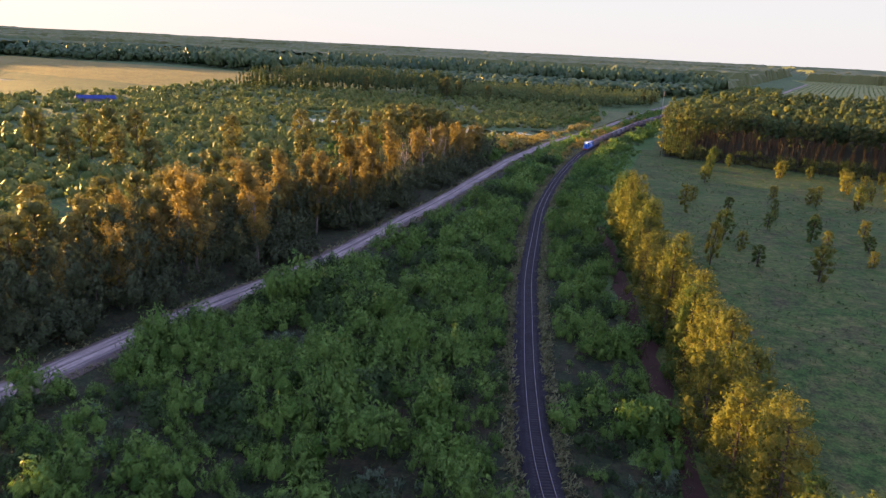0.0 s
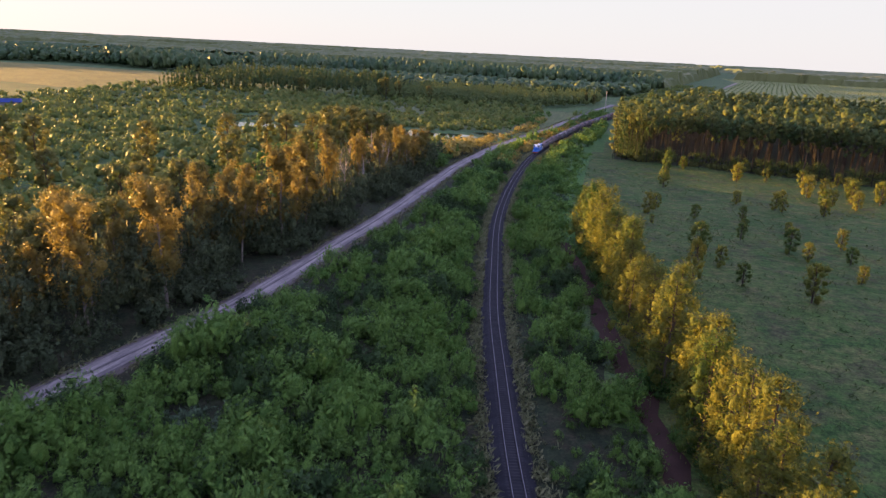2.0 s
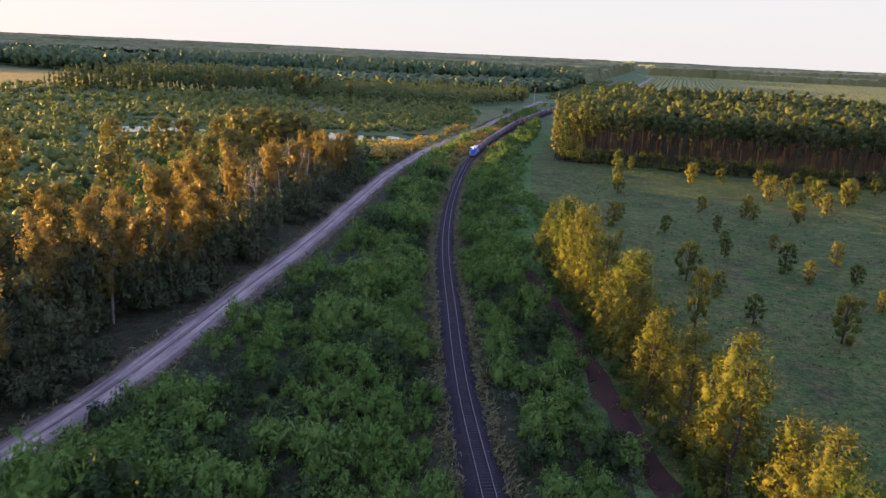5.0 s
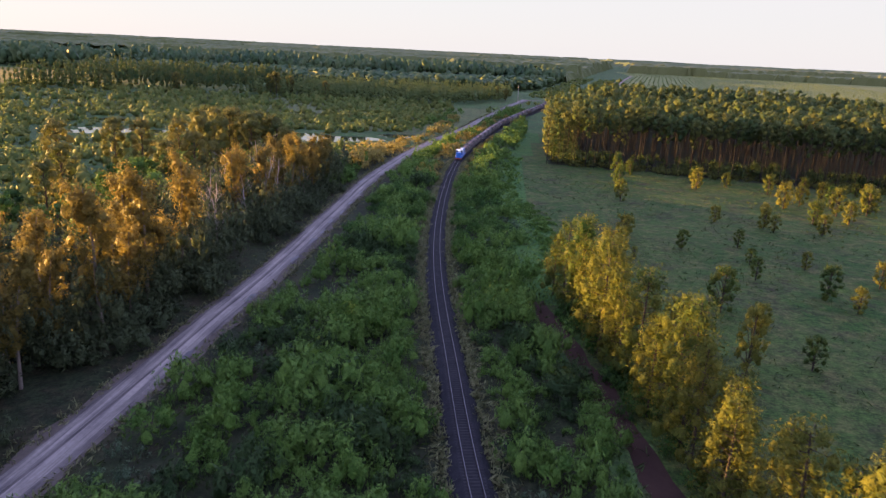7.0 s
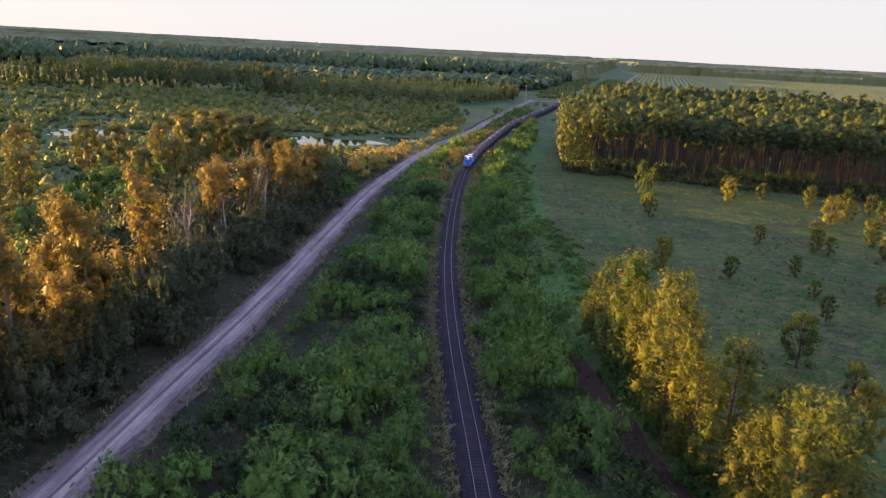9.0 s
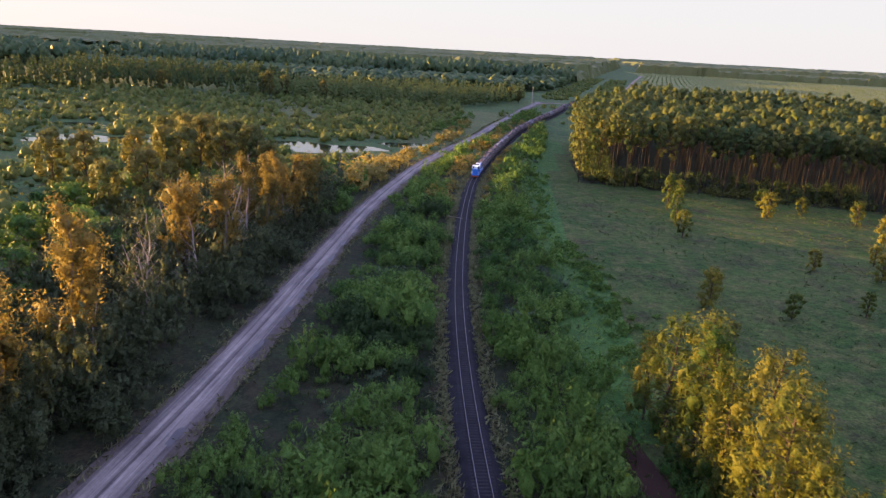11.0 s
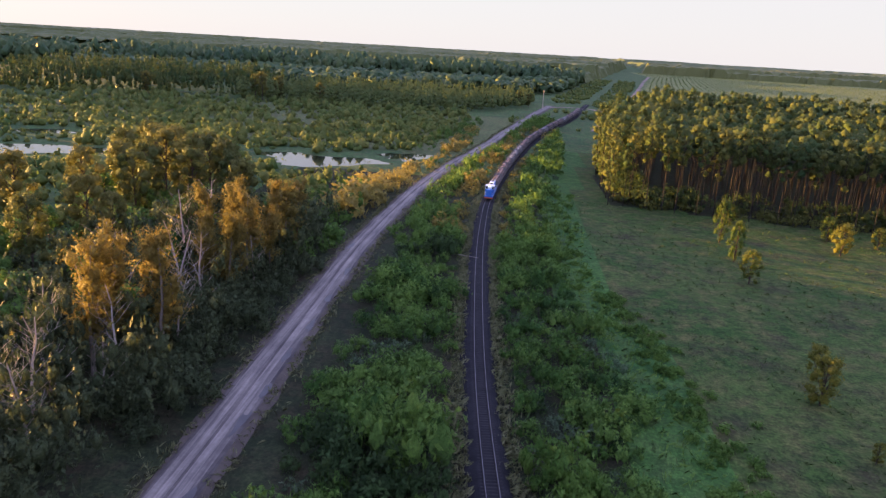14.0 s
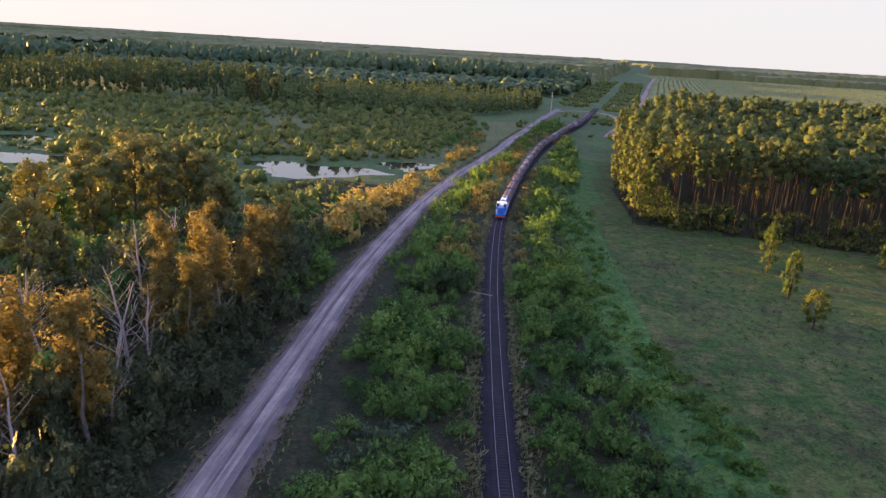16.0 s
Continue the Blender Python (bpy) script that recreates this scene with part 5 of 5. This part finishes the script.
PILES = [log_pile(900, M["log"]), log_pile(901, M["log"]), log_pile(902, M["log_grey"]), log_pile(903, M["log"])]
s = track.s_at(380.0)
locomotive(on_track(s, 17.0))
s += 17.6
first = wagon()
rng = np.random.default_rng(99)
for k in range(21):
    m = on_track(s, 13.5)
    if k:
        copy_thing(first, m)
    else:
        first.matrix_basis = m
    grey_car = k in (4, 5, 6, 12, 16)
    for y in (2.6, 6.6, 10.6):
        ob = new("timber_load", PILES[2] if grey_car else PILES[int(rng.choice([0, 1, 3]))])
        ob.matrix_basis = m @ pose(0, y + 0.05, 0, 0, 0, 180 * int(rng.integers(0, 2)))
        tagged(ob, "grey weathered logs stacked lengthwise on a wagon" if grey_car else "red-brown stripped logs stacked lengthwise on a wagon", "log stack", "log stacks on the train")
    s += 14.2

# pale weeds on the edge of the pasture
rng = np.random.default_rng(97)
yy = np.concatenate([rng.uniform(225, 300, 150), rng.uniform(300, 400, 90)])
xy = np.column_stack([field_x(yy) + np.where(yy < 300, 6.0, 2.0) + rng.normal(scale=2.2, size=len(yy)), yy])
WEED = [[(*shrub(760 + k, 1.2, 1.1, 5, 26, 0.36), 0)] for k in range(3)]
scatter("pale_weeds", WEED, xy, 0.6 + 0.7 * rng.uniform(size=len(xy)), rng, [M["bush_lime"]], "clumps of pale flowering weeds on the pasture edge", "weeds")

# ---------------------------------------------------------------- poles and the far house
M["wood_pole"] = plain("pole_wood", (0.36, 0.29, 0.24), (0.5, 0.42, 0.36), 2.0, 0.85)


def pole(x, y, h):
    root = new("utility_pole")
    bm = bmesh.new()
    rod(bm, (0, 0, -0.3), (0, 0, h), 0.3, 0.2, 10)
    part("post", bm, M["wood_pole"], root)
    bm = bmesh.new()
    box(bm, 0, 0, h - 0.7, 1.8, 0.14, 0.16, 0.02)
    part("crossarm", bm, M["wood_pole"], root)
    root.matrix_basis = pose(x, y, float(land(x, y)), 0, 0, 20)
    return tagged(root, "tall weathered wooden pole near the level crossing", "pole")


pole(-17, 716, 14.5)
pole(53, 722, 15)
M["blue_roof"] = plain("blue_sheet_roof", (0.02, 0.035, 0.13), (0.03, 0.05, 0.17), 1, 0.9, 0.0)
M["house_wall"] = plain("pale_wall", (0.16, 0.15, 0.15), (0.22, 0.2, 0.2), 1, 0.85)


def house(x, y, turn, L, W):
    root = new("house")
    bm = bmesh.new()
    box(bm, 0, 0, 1.4, L, W, 3.0)
    part("wall", bm, M["house_wall"], root)
    bm = bmesh.new()
    pr = [bm.verts.new((sx * (L / 2 + 0.6), sy, z)) for sx in (-1, 1) for sy, z in ((-W / 2 - 0.7, 2.7), (0, 4.9), (W / 2 + 0.7, 2.7))]
    for f in ((0, 1, 4, 3), (1, 2, 5, 4), (0, 2, 1), (3, 4, 5), (0, 3, 5, 2)):
        bm.faces.new([pr[i] for i in f])
    part("roof", bm, M["blue_roof"], root, "blue sheet-metal roof")
    root.matrix_basis = pose(x, y, float(land(x, y)), 0, 0, turn)
    return tagged(root, "long low farm building with a blue sheet roof among scrub", "house")


house(-412, 408, 50, 26, 11)
